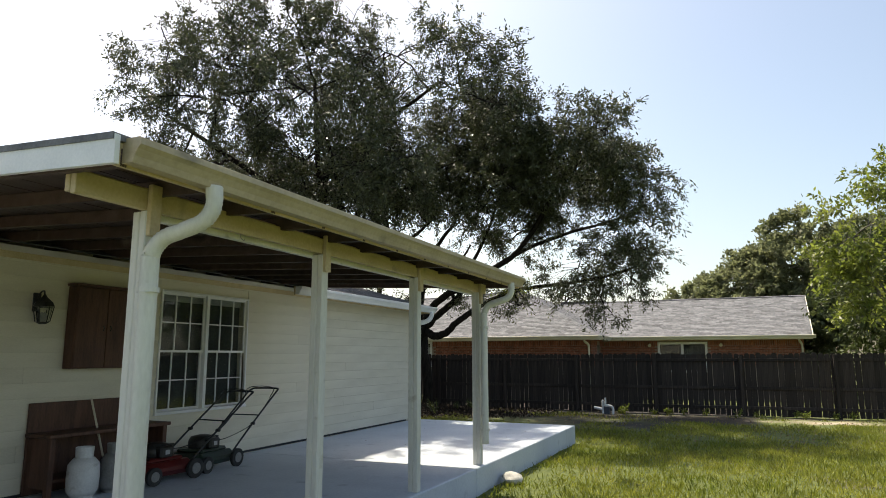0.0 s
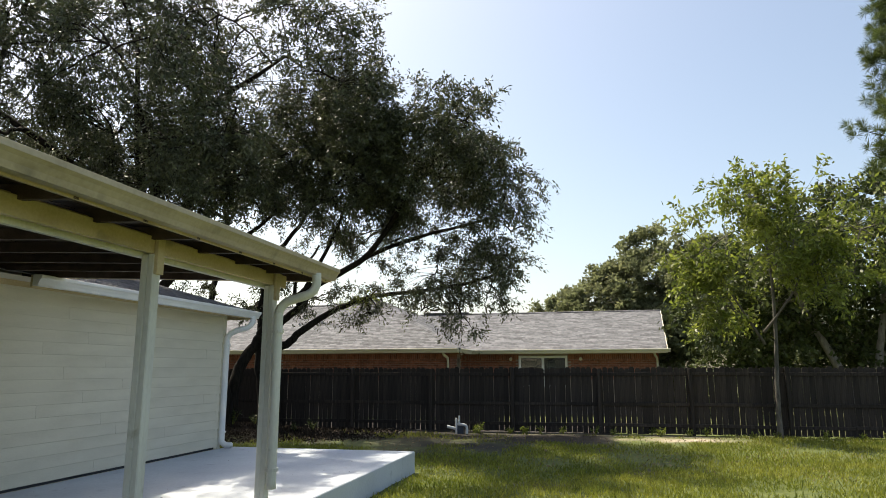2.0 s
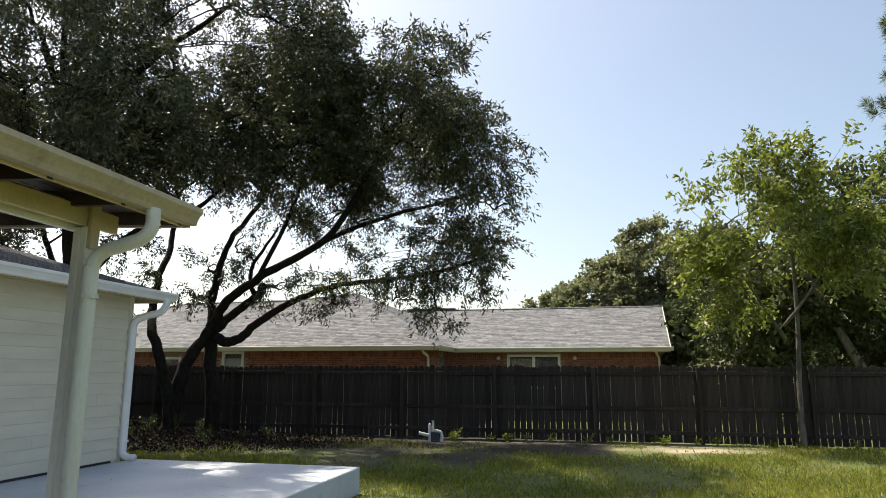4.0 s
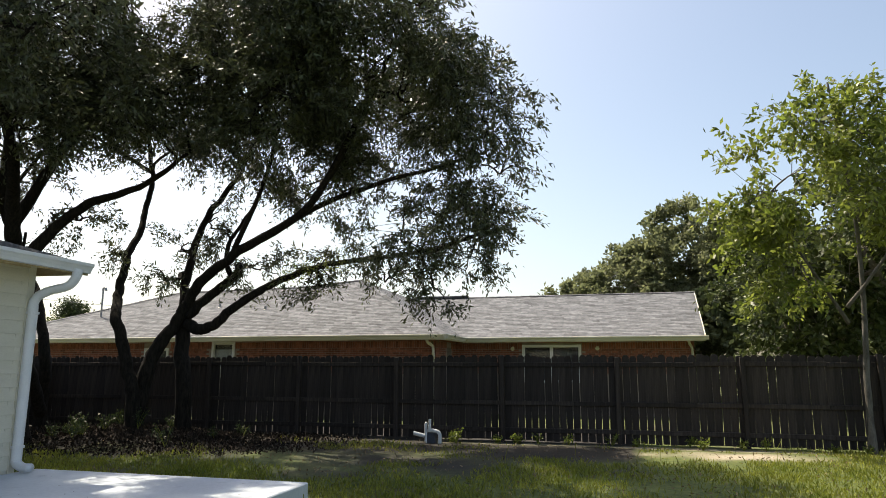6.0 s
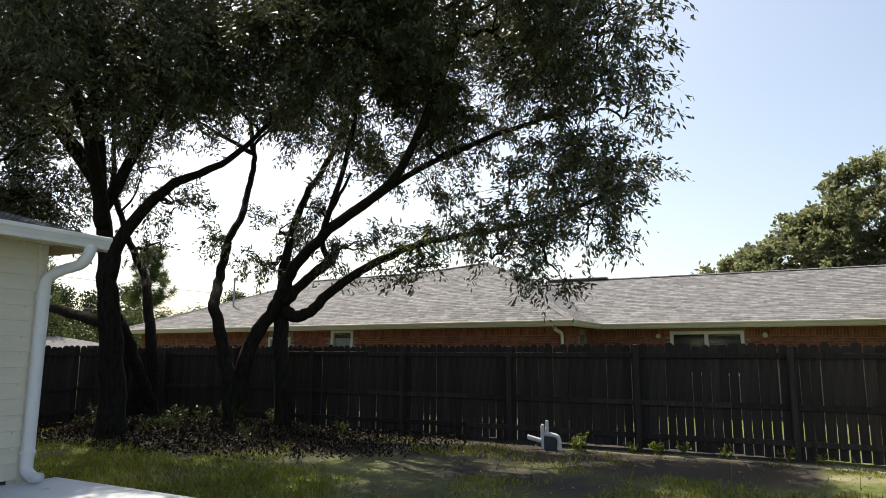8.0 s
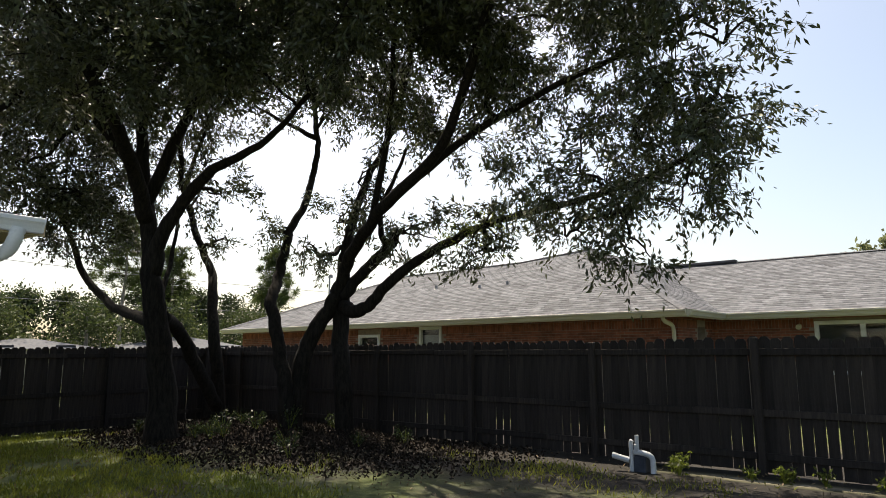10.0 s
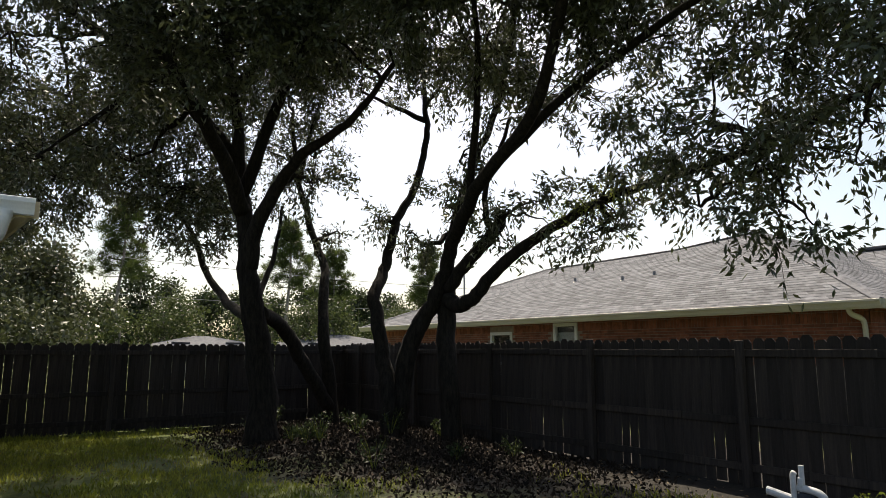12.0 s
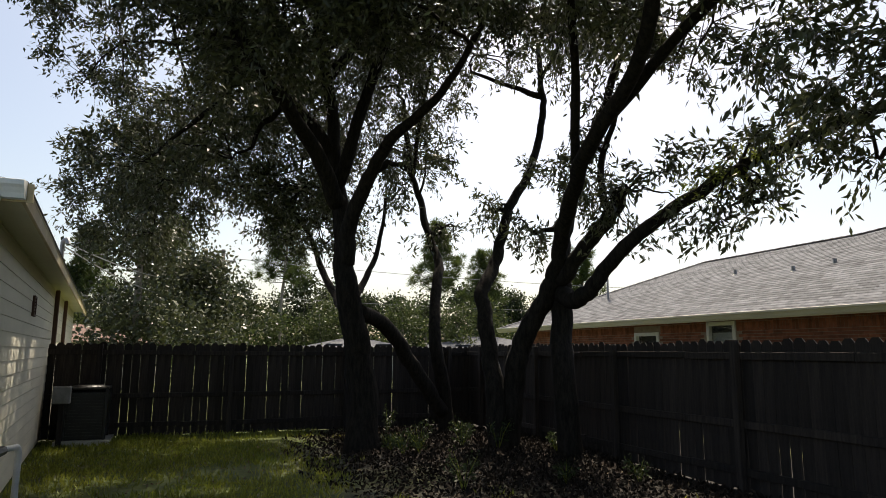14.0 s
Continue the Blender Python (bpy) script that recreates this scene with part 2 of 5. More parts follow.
def smooth(ob):
    for f in ob.data.polygons:
        f.use_smooth = True
    return ob


# ---- ground ----


def height(x, y):
    """The lay of the ground: nearly level, with a low mound of litter round the trees."""
    h = 0.05 * noise.noise((x * 0.25, y * 0.25, 3)) + 0.018 * noise.noise((x * 1.6, y * 1.6, 9))
    d = math.hypot((x + 11.3) / 3.4, (y - 19.0) / 2.0)
    h += 0.19 * max(0, 1 - d * d * 0.8)
    if x < -2.9 and y < 13.6:
        h -= 0.03
    fade = max(0.0, 1 - max(0, abs(x) - 18) / 12) * max(0.0, 1 - max(0, abs(y - 10) - 16) / 10)
    return h * fade


def sandy(x, y):
    """How bare and sandy the ground is: a strip at the fence foot and a few worn patches."""
    w = 0.55 * noise.noise((x * 1.3, y * 1.3, 21)) + 0.3 * noise.noise((x * 4, y * 4, 5))
    s = max(1.15 - math.hypot((x - 2.0) / 1.5, (y - 19.6) / 0.55), 0.35 - math.hypot((x + 4.6) / 1.6, (y - 16.4) / 0.5))
    if -4 < x < 12:
        s = max(s, 0.55 - abs(y - 20.5) / 0.45)
    return max(0.0, min(1.0, (s + w) * 1.6)) if s > 0 else 0.0


def mould_and_shade(x, y):
    """How far dark mouldered leaves and bare earth, coloured darker for tree shade, take the place of turf: round the
    trunks, ragged towards the lawn.
    """
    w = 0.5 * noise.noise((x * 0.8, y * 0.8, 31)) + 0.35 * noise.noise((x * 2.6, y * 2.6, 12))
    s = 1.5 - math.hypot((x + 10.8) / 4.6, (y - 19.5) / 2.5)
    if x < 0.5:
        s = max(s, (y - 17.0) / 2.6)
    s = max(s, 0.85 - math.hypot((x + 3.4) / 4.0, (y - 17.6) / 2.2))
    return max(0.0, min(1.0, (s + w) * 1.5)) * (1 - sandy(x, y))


def axis(lo, hi, step, far):
    core = list(np.arange(lo, hi + 1e-6, step))
    out, d = [], step
    while not out or out[-1] < far:
        d *= 1.5
        out.append((out[-1] if out else 0) + d)
    return [lo - o for o in reversed(out)] + core + [hi + o for o in out]


def build_ground():
    xs, ys = axis(-20, 14, 0.25, 1800), axis(-4, 24, 0.25, 1800)
    verts = [(x, y, height(x, y)) for y in ys for x in xs]
    w = len(xs)
    faces = [(j * w + i, j * w + i + 1, (j + 1) * w + i + 1, (j + 1) * w + i) for j in range(len(ys) - 1) for i in range(w - 1)]
    ob = smooth(link("ground", (verts, faces), M["ground"]))
    bare = ob.data.attributes.new("sand", "FLOAT", "POINT")
    bare.data.foreach_set("value", [sandy(x, y) for x, y, z in verts])
    # weight of the earth tone that has the tree shade painted in
    earth = ob.data.attributes.new("shaded_mould", "FLOAT", "POINT")
    earth.data.foreach_set("value", [mould_and_shade(x, y) if abs(x) < 22 and 8 < y < 24 else 0.0 for x, y, z in verts])
    tagged(ob, "patchy green lawn with bare sandy soil between fence and house", "lawn", kind="structure")


build_ground()

# ---- patio and house ----
SLAB_Z, WALL_X, CORNER_Y = 0.32, -6.87, 13.1
patio = thing("pavement", (0, 0, 0), "pale blue-grey painted concrete patio slab beside the house", "patio", kind="structure")
for y0, y1 in ((-3.0, 2.2), (2.212, 7.72), (7.732, 13.45)):
    part("slab_section", box(WALL_X + 0.01, -3.2, y0, y1, -0.15, SLAB_Z, bevel=0.012), M["slab"], patio)

WIN = (5.90, 7.53, 1.04, 2.58)  # window opening: y0, y1, z0, z1
EAVE_Z, SKEW = 2.85, math.degrees(math.atan(0.088))


def holed(x0, x1, y0, y1, z0, z1, holes):
    """A wall in the yz plane with rectangular openings through it."""
    bm = bmesh.new()
    ys = sorted({y0, y1, *(h[0] for h in holes), *(h[1] for h in holes)})
    for a, b in zip(ys, ys[1:]):
        cut = sorted((h[2], h[3]) for h in holes if h[0] <= a and h[1] >= b)
        z = z0
        for c, d in cut:
            block(bm, x0, x1, a, b, z, c)
            z = d
        block(bm, x0, x1, a, b, z, z1)
    bmesh.ops.remove_doubles(bm, verts=bm.verts, dist=0.0005)
    return bm


def lap_board(length, exposure):
    """One lap board, from the origin along +y, face towards +x, bottom edge proud."""
    v = [(0.002, 0, 0), (0.020, 0, 0), (0.022, 0, 0.006), (0.008, 0, exposure + 0.02), (0.002, 0, exposure + 0.02)]
    n = len(v)
    verts = v + [(x, length, z) for x, _, z in v]
    faces = [tuple(range(n))[::-1], tuple(range(n, 2 * n))] + [(i, (i + 1) % n, n + (i + 1) % n, n + i) for i in range(n)]
    return verts, faces


def clad(wall, runs, z0, z1, exposure):
    """Lap boards on a wall: runs gives, for a height, the stretches along y to cover."""
    z = z0
    row = 0
    while z < z1 - 0.03:
        e = min(exposure, z1 - z - 0.02)
        for a, b in runs(z, z + e):
            cuts = [a]
            j = a + (1.3 + 1.9 * ((row * 7) % 5) / 5)
            while j < b - 0.5:
                cuts.append(j)
                j += 3.66
            cuts.append(b)
            for p, q in zip(cuts, cuts[1:]):
                ob = part("siding_board", lap_board(q - p - 0.002, e), M["siding"], wall)
                ob.location = (0, p, z)
        z += exposure
        row += 1


wall_east = tagged(link("wall_east", holed(-0.16, 0, -6.0, CORNER_Y, 0.0, EAVE_Z + 0.1, [WIN]), M["siding"]), "cream lap siding wall of a single-storey house", "wall", kind="structure")
wall_east.location = (WALL_X, 0, 0)


def east_runs(za, zb):
    if zb <= WIN[2] - 0.04 or za >= WIN[3] + 0.03:
        return [(-6.0, CORNER_Y - 0.06)]
    return [(-6.0, WIN[0] - 0.03), (WIN[1] + 0.03, CORNER_Y - 0.06)]


clad(wall_east, east_runs, 0.36, EAVE_Z - 0.02, 0.158)
part("corner_board", box(0.0, 0.03, CORNER_Y - 0.07, CORNER_Y + 0.02, 0.3, EAVE_Z - 0.02, bevel=0.004), M["siding"], wall_east)
# solid dark strip painting the shade between slab and lowest board
part("gap_shade_strip", box(-0.01, 0.004, -6, CORNER_Y, SLAB_Z + 0.003, 0.355), M["unlit_dark"], wall_east)
part("frieze_board", box(0.0, 0.028, -6, CORNER_Y + 0.02, EAVE_Z - 0.10, EAVE_Z - 0.02, bevel=0.003), M["trim"], wall_east)

wall_north = tagged(link("wall_north", box(-0.16, 0, 0.0, 17.6, 0.0, EAVE_Z + 0.1), M["siding"]), "blue-grey shaded cream lap siding end wall of the house", "wall", kind="structure")
wall_north.matrix_basis = pose(WALL_X, CORNER_Y, 0, 0, 0, 90 + SKEW)
clad(wall_north, lambda a, b: [(0.06, 17.6)], 0.10, EAVE_Z - 0.02, 0.158)
part("corner_board", box(0.0, 0.03, -0.02, 0.07, 0.1, EAVE_Z - 0.02, bevel=0.004), M["siding"], wall_north)
tagged(link("wall_south", box(-24.4, WALL_X - 0.16, -6.0, -5.84, 0, EAVE_Z), M["siding"]), "plain siding wall closing the house", "wall", kind="structure")
tagged(link("wall_west", box(-24.4, -24.24, -5.84, 11.4, 0, EAVE_Z), M["siding"]), "plain siding wall closing the house", "wall", kind="structure")
# room surfaces get their unlit look from the colour
tagged(link("room_floor", box(-12, WALL_X - 0.17, 0, 12.6, 0.25, 0.33), M["unlit_dark"]), "room floor coloured dark as if unlit, behind the window", "floor", kind="structure")
tagged(link("room_wall", box(-10.2, -10.1, 0, 12.6, 0.33, EAVE_Z), M["unlit_dark"]), "inner wall coloured dark as if unlit, seen through the window", "wall", kind="structure")


def window(name, w, h, cols, rows, units, label, at, turn=0, depth=0.09, blind=None):
    """A window facing +x: units side by side, each of two sashes with muntins."""
    win = thing(name, at, label, "window", kind="structure", turn=turn)
    fr = bmesh.new()
    for a in ((-0.05, 0.035, -0.028, 0.0, -0.03, h + 0.028), (-0.05, 0.035, w, w + 0.028, -0.03, h + 0.028), (-0.05, 0.035, 0, w, h, h + 0.028)):
        block(fr, *a, bevel=0.004)
    frame_ob = part("window_frame", fr, M["white"], win)
    part("window_sill", box(-0.06, 0.055, -0.04, w + 0.04, -0.04, 0.0, bevel=0.006), M["white"], win)
    uw = w / units
    for u in range(units):
        y0, y1 = u * uw, (u + 1) * uw
        if u:
            part("mullion", box(-0.045, 0.03, y0 - 0.028, y0 + 0.028, 0, h, bevel=0.003), M["white"], win)
            y0 += 0.028
        if u < units - 1:
            y1 -= 0.028
        for s, (z0, z1, xo) in enumerate(((0.0, h / 2 + 0.015, -0.045), (h / 2 - 0.015, h, -0.015))):
            sash = bmesh.new()
            t = 0.03
            for a in ((y0, y0 + t, z0, z1), (y1 - t, y1, z0, z1), (y0 + t, y1 - t, z0, z0 + t), (y0 + t, y1 - t, z1 - t, z1)):
                block(sash, xo - 0.012, xo + 0.012, *a)
            sash_ob = part("sash", sash, M["white"], win)
            for c in range(1, cols):
                y = y0 + (y1 - y0) * c / cols
                part("muntin", box(xo - 0.008, xo + 0.009, y - 0.008, y + 0.008, z0 + t, z1 - t), M["white"], sash_ob)
            for r in range(1, rows):
                z = z0 + (z1 - z0) * r / rows
                part("muntin", box(xo - 0.008, xo + 0.010, y0 + t, y1 - t, z - 0.008, z + 0.008), M["white"], sash_ob)
            pane = part("pane", box(xo - 0.002, xo + 0.002, y0 + 0.02, y1 - 0.02, z0 + 0.02, z1 - 0.02), M["glass"], sash_ob)
            pane.visible_shadow = False
    if blind:
        # added sheet behind the glass, coloured like the panes' faint reflection
        part("pane_tone", box(-0.125, -0.12, 0.01, w - 0.01, 0.0, h), M["pane_tone"], win)
        part("blind", box(-0.10, -0.095, 0.01, w - 0.01, h * blind, h), M["blind"], win)
    return win


window("window_1", WIN[1] - WIN[0], WIN[3] - WIN[2], 3, 2, 2, "white double window with muntin bars on cream siding", (WALL_X, WIN[0], WIN[2]), blind=0.93)


# ---- house roof ----
def roof_plane(bm, a, b, c, d, step=0.14, lift=0.012, seed=0):
    """Shingle courses between the eave a-b and the ridge d-c, each course a row of tabs with a real butt edge."""
    rng = random.Random(seed)
    a, b, c, d = (Vector(p) for p in (a, b, c, d))
    rise = max((d - a).length, (c - b).length)
    mid = ((d - a) + (c - b)) / 2
    nrm = (b - a).cross(mid).normalized()
    if nrm.z < 0:
        nrm = -nrm
    rows = max(2, int(rise / step))
    for r in range(rows):
        t0, t1 = r / rows, min(1, (r + 1.15) / rows)
        p0, q0, p1, q1 = a.lerp(d, t0), b.lerp(c, t0), a.lerp(d, t1), b.lerp(c, t1)
        length = (q0 - p0).length
        cuts = [0.0]
        while cuts[-1] < length:
            cuts.append(cuts[-1] + rng.uniform(0.22, 0.42) * (3 if length > 30 else 1))
        for x0, x1 in zip(cuts, cuts[1:]):
            f0, f1 = x0 / length if length else 0, min(1, x1 / length) if length else 1
            if f1 - f0 < 1e-4:
                continue
            h = lift * 0.4
            k = [p0.lerp(q0, f0), p0.lerp(q0, f1), p1.lerp(q1, f1), p1.lerp(q1, f0)]
            top = [k[0] + nrm * (h + 0.008), k[1] + nrm * (h + 0.008), k[2] + nrm * 0.007, k[3] + nrm * 0.007]
            v = [bm.verts.new(p) for p in (k[0], k[1], *top)]
            bm.faces.new((v[2], v[3], v[4], v[5]))
            bm.faces.new((v[0], v[1], v[3], v[2]))
    return bm


def polygon(*corner_lists):
    bm = bmesh.new()
    for c in corner_lists:
        bm.faces.new([bm.verts.new(p) for p in c])
    bmesh.ops.remove_doubles(bm, verts=bm.verts, dist=0.001)
    return bm


RE = -6.46  # east eave
house_roof = thing("roof", (0, 0, 0), "dark shingled hip roof of the cream house", "roof", kind="structure")
NE, NW, SE, SW = (RE, 13.50, EAVE_Z), (-24.6, 11.92, EAVE_Z), (RE, -6.5, EAVE_Z), (-24.6, -6.5, EAVE_Z)
RZ = EAVE_Z + 0.33 * 8.6
RN, RS = (-15.2, 5.2, RZ), (-15.2, 1.5, RZ)
part("roof_deck", polygon((NE, NW, RN), (NE, RN, RS, SE), (SE, RS, SW), (SW, RS, RN, NW)), M["shingle_dark"], house_roof)
shingles = bmesh.new()
roof_plane(shingles, SE, NE, RN, RS, 0.14)
roof_plane(shingles, NE, NW, RN, RN, 0.14)
tagged(part("shingles", shingles, M["shingle_dark"], house_roof), kind="stuff")
soffit = polygon((NE, SE, (WALL_X, -6, EAVE_Z - 0.0), (WALL_X, CORNER_Y, EAVE_Z)), (NE, (WALL_X, CORNER_Y, EAVE_Z), (-24.4, 11.55, EAVE_Z), NW))
bmesh.ops.translate(soffit, verts=soffit.verts, vec=(0, 0, -0.03))
soffit_ob = part("soffit", soffit, M["siding"], house_roof)
fascia = part("fascia", box(RE - 0.03, RE - 0.004, 8.2, 13.54, EAVE_Z - 0.14, EAVE_Z + 0.0), M["trim"], house_roof)
nf = box(-0.03, -0.004, 0.0, 18.3, EAVE_Z - 0.14, EAVE_Z + 0.02)
nfo = part("fascia", nf, M["trim"], house_roof)
nfo.matrix_basis = pose(RE, 13.50, 0, 0, 0, 90 + SKEW)


def gutter(name, length, parent, material, at, turn=0, closed=True):
    """A K-shaped gutter open at the top, along +y, back against x = 0, front towards +x."""
    outer = [(0.0, 0.13), (0.0, 0.0), (0.075, 0.0), (0.085, 0.035), (0.105, 0.07), (0.125, 0.09), (0.125, 0.125), (0.113, 0.13)]
    inner = [(x * 0.94 + 0.003, z * 0.96 + 0.004) for x, z in reversed(outer)]
    prof = outer + inner
    n = len(prof)
    verts = [(x, 0, z) for x, z in prof] + [(x, length, z) for x, z in prof]
    faces = [(i, (i + 1) % n, n + (i + 1) % n, n + i) for i in range(n)]
    faces += [tuple(range(len(outer))), tuple(range(n, n + len(outer)))[::-1]]
    ob = part(name, (verts, faces), material, parent)
    ob.matrix_basis = pose(*at, 0, 0, turn)
    return ob


gutter("gutter", 5.30, house_roof, M["white"], (RE, 8.20, EAVE_Z - 0.125))


def downspout(label, path, material, bands=(), r=0.045, group="downspouts"):
    """A downspout along a path with crimped elbows at the bends."""
    pts = spline(path, 10)
    rad = []
    n = len(pts)
    for i in range(n):
        d0 = (pts[i] - pts[max(i - 1, 0)])
        d1 = (pts[min(i + 1, n - 1)] - pts[i])
        bend = d0.angle(d1) if d0.length and d1.length else 0
        rad.append(r * (1 - (0.09 if bend > 0.03 and i % 2 else 0)))
    root = smooth(link("downspout", tube(pts, rad, 12, flat=0.8), material))
    tagged(root, label, "downspout", group)
    for z, p in bands:
        part("strap", tube([(p[0], p[1], z - 0.015), (p[0], p[1], z + 0.015)], r * 1.12, 12), material, root)
    return root


downspout("white metal downspout with curved elbows at the house corner", [(-6.39, 13.30, 2.75), (-6.40, 13.28, 2.64), (-6.48, 13.25, 2.54), (-6.68, 13.16, 2.47), (-6.795, 13.10, 2.36), (-6.80, 13.09, 2.1), (-6.80, 13.09, 1.2), (-6.80, 13.09, 0.55), (-6.79, 13.09, 0.44), (-6.70, 13.10, 0.385), (-6.60, 13.10, 0.385)], M["white"], [(2.2, (-6.80, 13.09)), (0.62, (-6.80, 13.09))], r=0.066)

# ---- patio cover ----
PX, PY0, PY1 = -2.86, 1.78, 8.50  # outer fascia line and ends


def roof_z(x):
    return 2.71 + 0.045 * (PX - x)


cover = thing("patio_cover", (0, 0, 0), "flat patio roof with brown boarded underside on pale posts", "patio cover")
rng = random.Random(5)
x = PX
board = 0
while x > WALL_X + 0.05:
    w = min(0.14, x - WALL_X - 0.03)
    z0, z1 = roof_z(x) + 0.075, roof_z(x - w) + 0.075
    dz = rng.uniform(0, 0.004)
    v = [(x - 0.003, y, z0 + dz + k) for k in (0, 0.02) for y in (PY0 + 0.03, PY1 - 0.02)] + [(x - w + 0.003, y, z1 + dz + k) for k in (0, 0.02) for y in (PY0 + 0.03, PY1 - 0.02)]
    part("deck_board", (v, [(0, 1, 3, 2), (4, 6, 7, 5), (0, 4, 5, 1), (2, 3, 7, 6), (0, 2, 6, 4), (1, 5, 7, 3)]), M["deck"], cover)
    x -= w
for i in range(12):
    y = PY0 + 0.05 + i * 0.598
    v = [(xx, yy, roof_z(xx) + dz) for xx in (PX, WALL_X + 0.03) for dz in (-0.02, 0.072) for yy in (y, y + 0.04)]
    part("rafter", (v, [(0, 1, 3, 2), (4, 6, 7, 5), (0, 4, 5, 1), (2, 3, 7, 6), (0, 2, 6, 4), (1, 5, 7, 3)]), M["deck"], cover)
top = [(PX + 0.02, PY0 - 0.02), (PX + 0.02, PY1 + 0.02), (WALL_X - 0.6, PY1 + 0.02), (WALL_X - 0.6, PY0 - 0.02)]
v = [(a, b, roof_z(a) + 0.105 + k) for k in (0, 0.035) for a, b in top]
part("roofing", (v, [(0, 3, 2, 1), (4, 5, 6, 7)] + [(i, (i + 1) % 4, 4 + (i + 1) % 4, 4 + i) for i in range(4)]), M["shingle"], cover)
part("front_fascia", box(PX - 0.022, PX, PY0 + 0.02, PY1, roof_z(PX) - 0.02, roof_z(PX) + 0.10), M["trim"], cover)
for y, m, lab in ((PY0 - 0.012, "white", "white painted rake board"), (PY1 - 0.012, "trim", "")):
    v = [(xx, yy, roof_z(xx) + dz) for xx in (PX + 0.03, WALL_X + 0.03) for dz in (-0.02, 0.13) for yy in (y, y + 0.03)]
    part("rake_board", (v, [(0, 1, 3, 2), (4, 6, 7, 5), (0, 4, 5, 1), (2, 3, 7, 6), (0, 2, 6, 4), (1, 5, 7, 3)]), M[m], cover, lab)
gutter("gutter", PY1 + 0.03 - PY0 - 0.06, cover, M["gutter"], (PX, PY0 + 0.06, roof_z(PX) - 0.005))
# beam of two boards
part("beam_board", box(-3.33, -3.29, 1.88, 8.27, 2.62, 2.755, bevel=0.004), M["trim"], cover)
part("beam_board", box(-3.285, -3.245, 1.88, 8.27, 2.605, 2.735, bevel=0.004), M["trim"], cover)
part("beam_plate", box(-3.38, -3.333, 2.46, 8.2, 2.575, 2.66, bevel=0.003), M["post"], cover)
for y in (2.39, 4.24, 6.095, 8.01):
    post = bmesh.new()
    block(post, -3.345, -3.288, y - 0.046, y + 0.046, SLAB_Z, 2.60, bevel=0.006)
    block(post, -3.286, -3.235, y - 0.046, y + 0.046, SLAB_Z, 2.603, bevel=0.006)
    post_ob = part("post", post, M["post"], cover)
    part("post_cleat", box(-3.240, -3.205, y - 0.04, y + 0.04, 2.45, 2.76, bevel=0.004), M["trim"], post_ob)
for y, low in ((2.33, 0.34), (7.95, 0.60)):
    y_top = y + 0.10
    downspout("cream downspout with curved elbows beside a patio post", [(-2.80, y_top, 2.72), (-2.80, y_top, 2.60), (-2.85, y_top - 0.02, 2.515), (-2.97, y_top - 0.05, 2.465), (-3.09, y + 0.02, 2.42), (-3.15, y, 2.33), (-3.16, y, 2.2), (-3.16, y, 1.2), (-3.16, y, low)], M["post"], [(2.12, (-3.16, y)), (0.78, (-3.16, y))], r=0.056)
# unseen wall, added to keep light from the open end off the patio
tagged(link("shade_wall", box(WALL_X + 0.03, -4.1, 1.2, 1.4, 0.3, 2.68), M["siding"]), "unseen siding wall added to shade the end of the patio", "wall", kind="structure")
# small hook hanging from the beam
tagged(link("hook", tube(spline([(-3.26, 3.2, 2.61), (-3.26, 3.2, 2.58), (-3.25, 3.22, 2.56), (-3.26, 3.24, 2.575)]), 0.004, 5), M["galv"]), "small metal hook under the patio beam", "hook")

# ---- fences ----
FENCE_Y, FENCE_X = 21.03, -15.35


def picket_mesh(width, top, pinch, seed):
    """A dog-eared picket, facing -y, narrowing by pinch below the lower rail where the boards have shrunk and warped."""
    r = random.Random(seed)
    h, t = width / 2, 0.018
    lean = r.uniform(-0.006, 0.006)
    out = [(-h + pinch, 0.02), (h - pinch, 0.02), (h - pinch * 0.9, 0.55), (h, 0.82), (h + lean, top - 0.045), (h - 0.035 + lean, top), (-h + 0.035 + lean, top), (-h + lean, top - 0.045), (-h, 0.82), (-h + pinch * 0.9, 0.55)]
    n = len(out)
    verts = [(x, 0, z) for x, z in out] + [(x, t, z) for x, z in out]
    faces = [tuple(range(n)), tuple(range(n, 2 * n))[::-1]] + [(i, n + i, n + (i + 1) % n, (i + 1) % n) for i in range(n)]
    me = bpy.data.meshes.new("picket")
    me.from_pydata(verts, [], faces)
    me.materials.append(M["fence"])
    return me


PICKETS = [picket_mesh(0.142 + 0.002 * (i % 3), 1.80 + 0.012 * ((i * 5) % 4) - 0.018, (0.0, 0.0, 0.006, 0.0, 0.011, 0.003, 0.0, 0.008)[i], i) for i in range(8)]


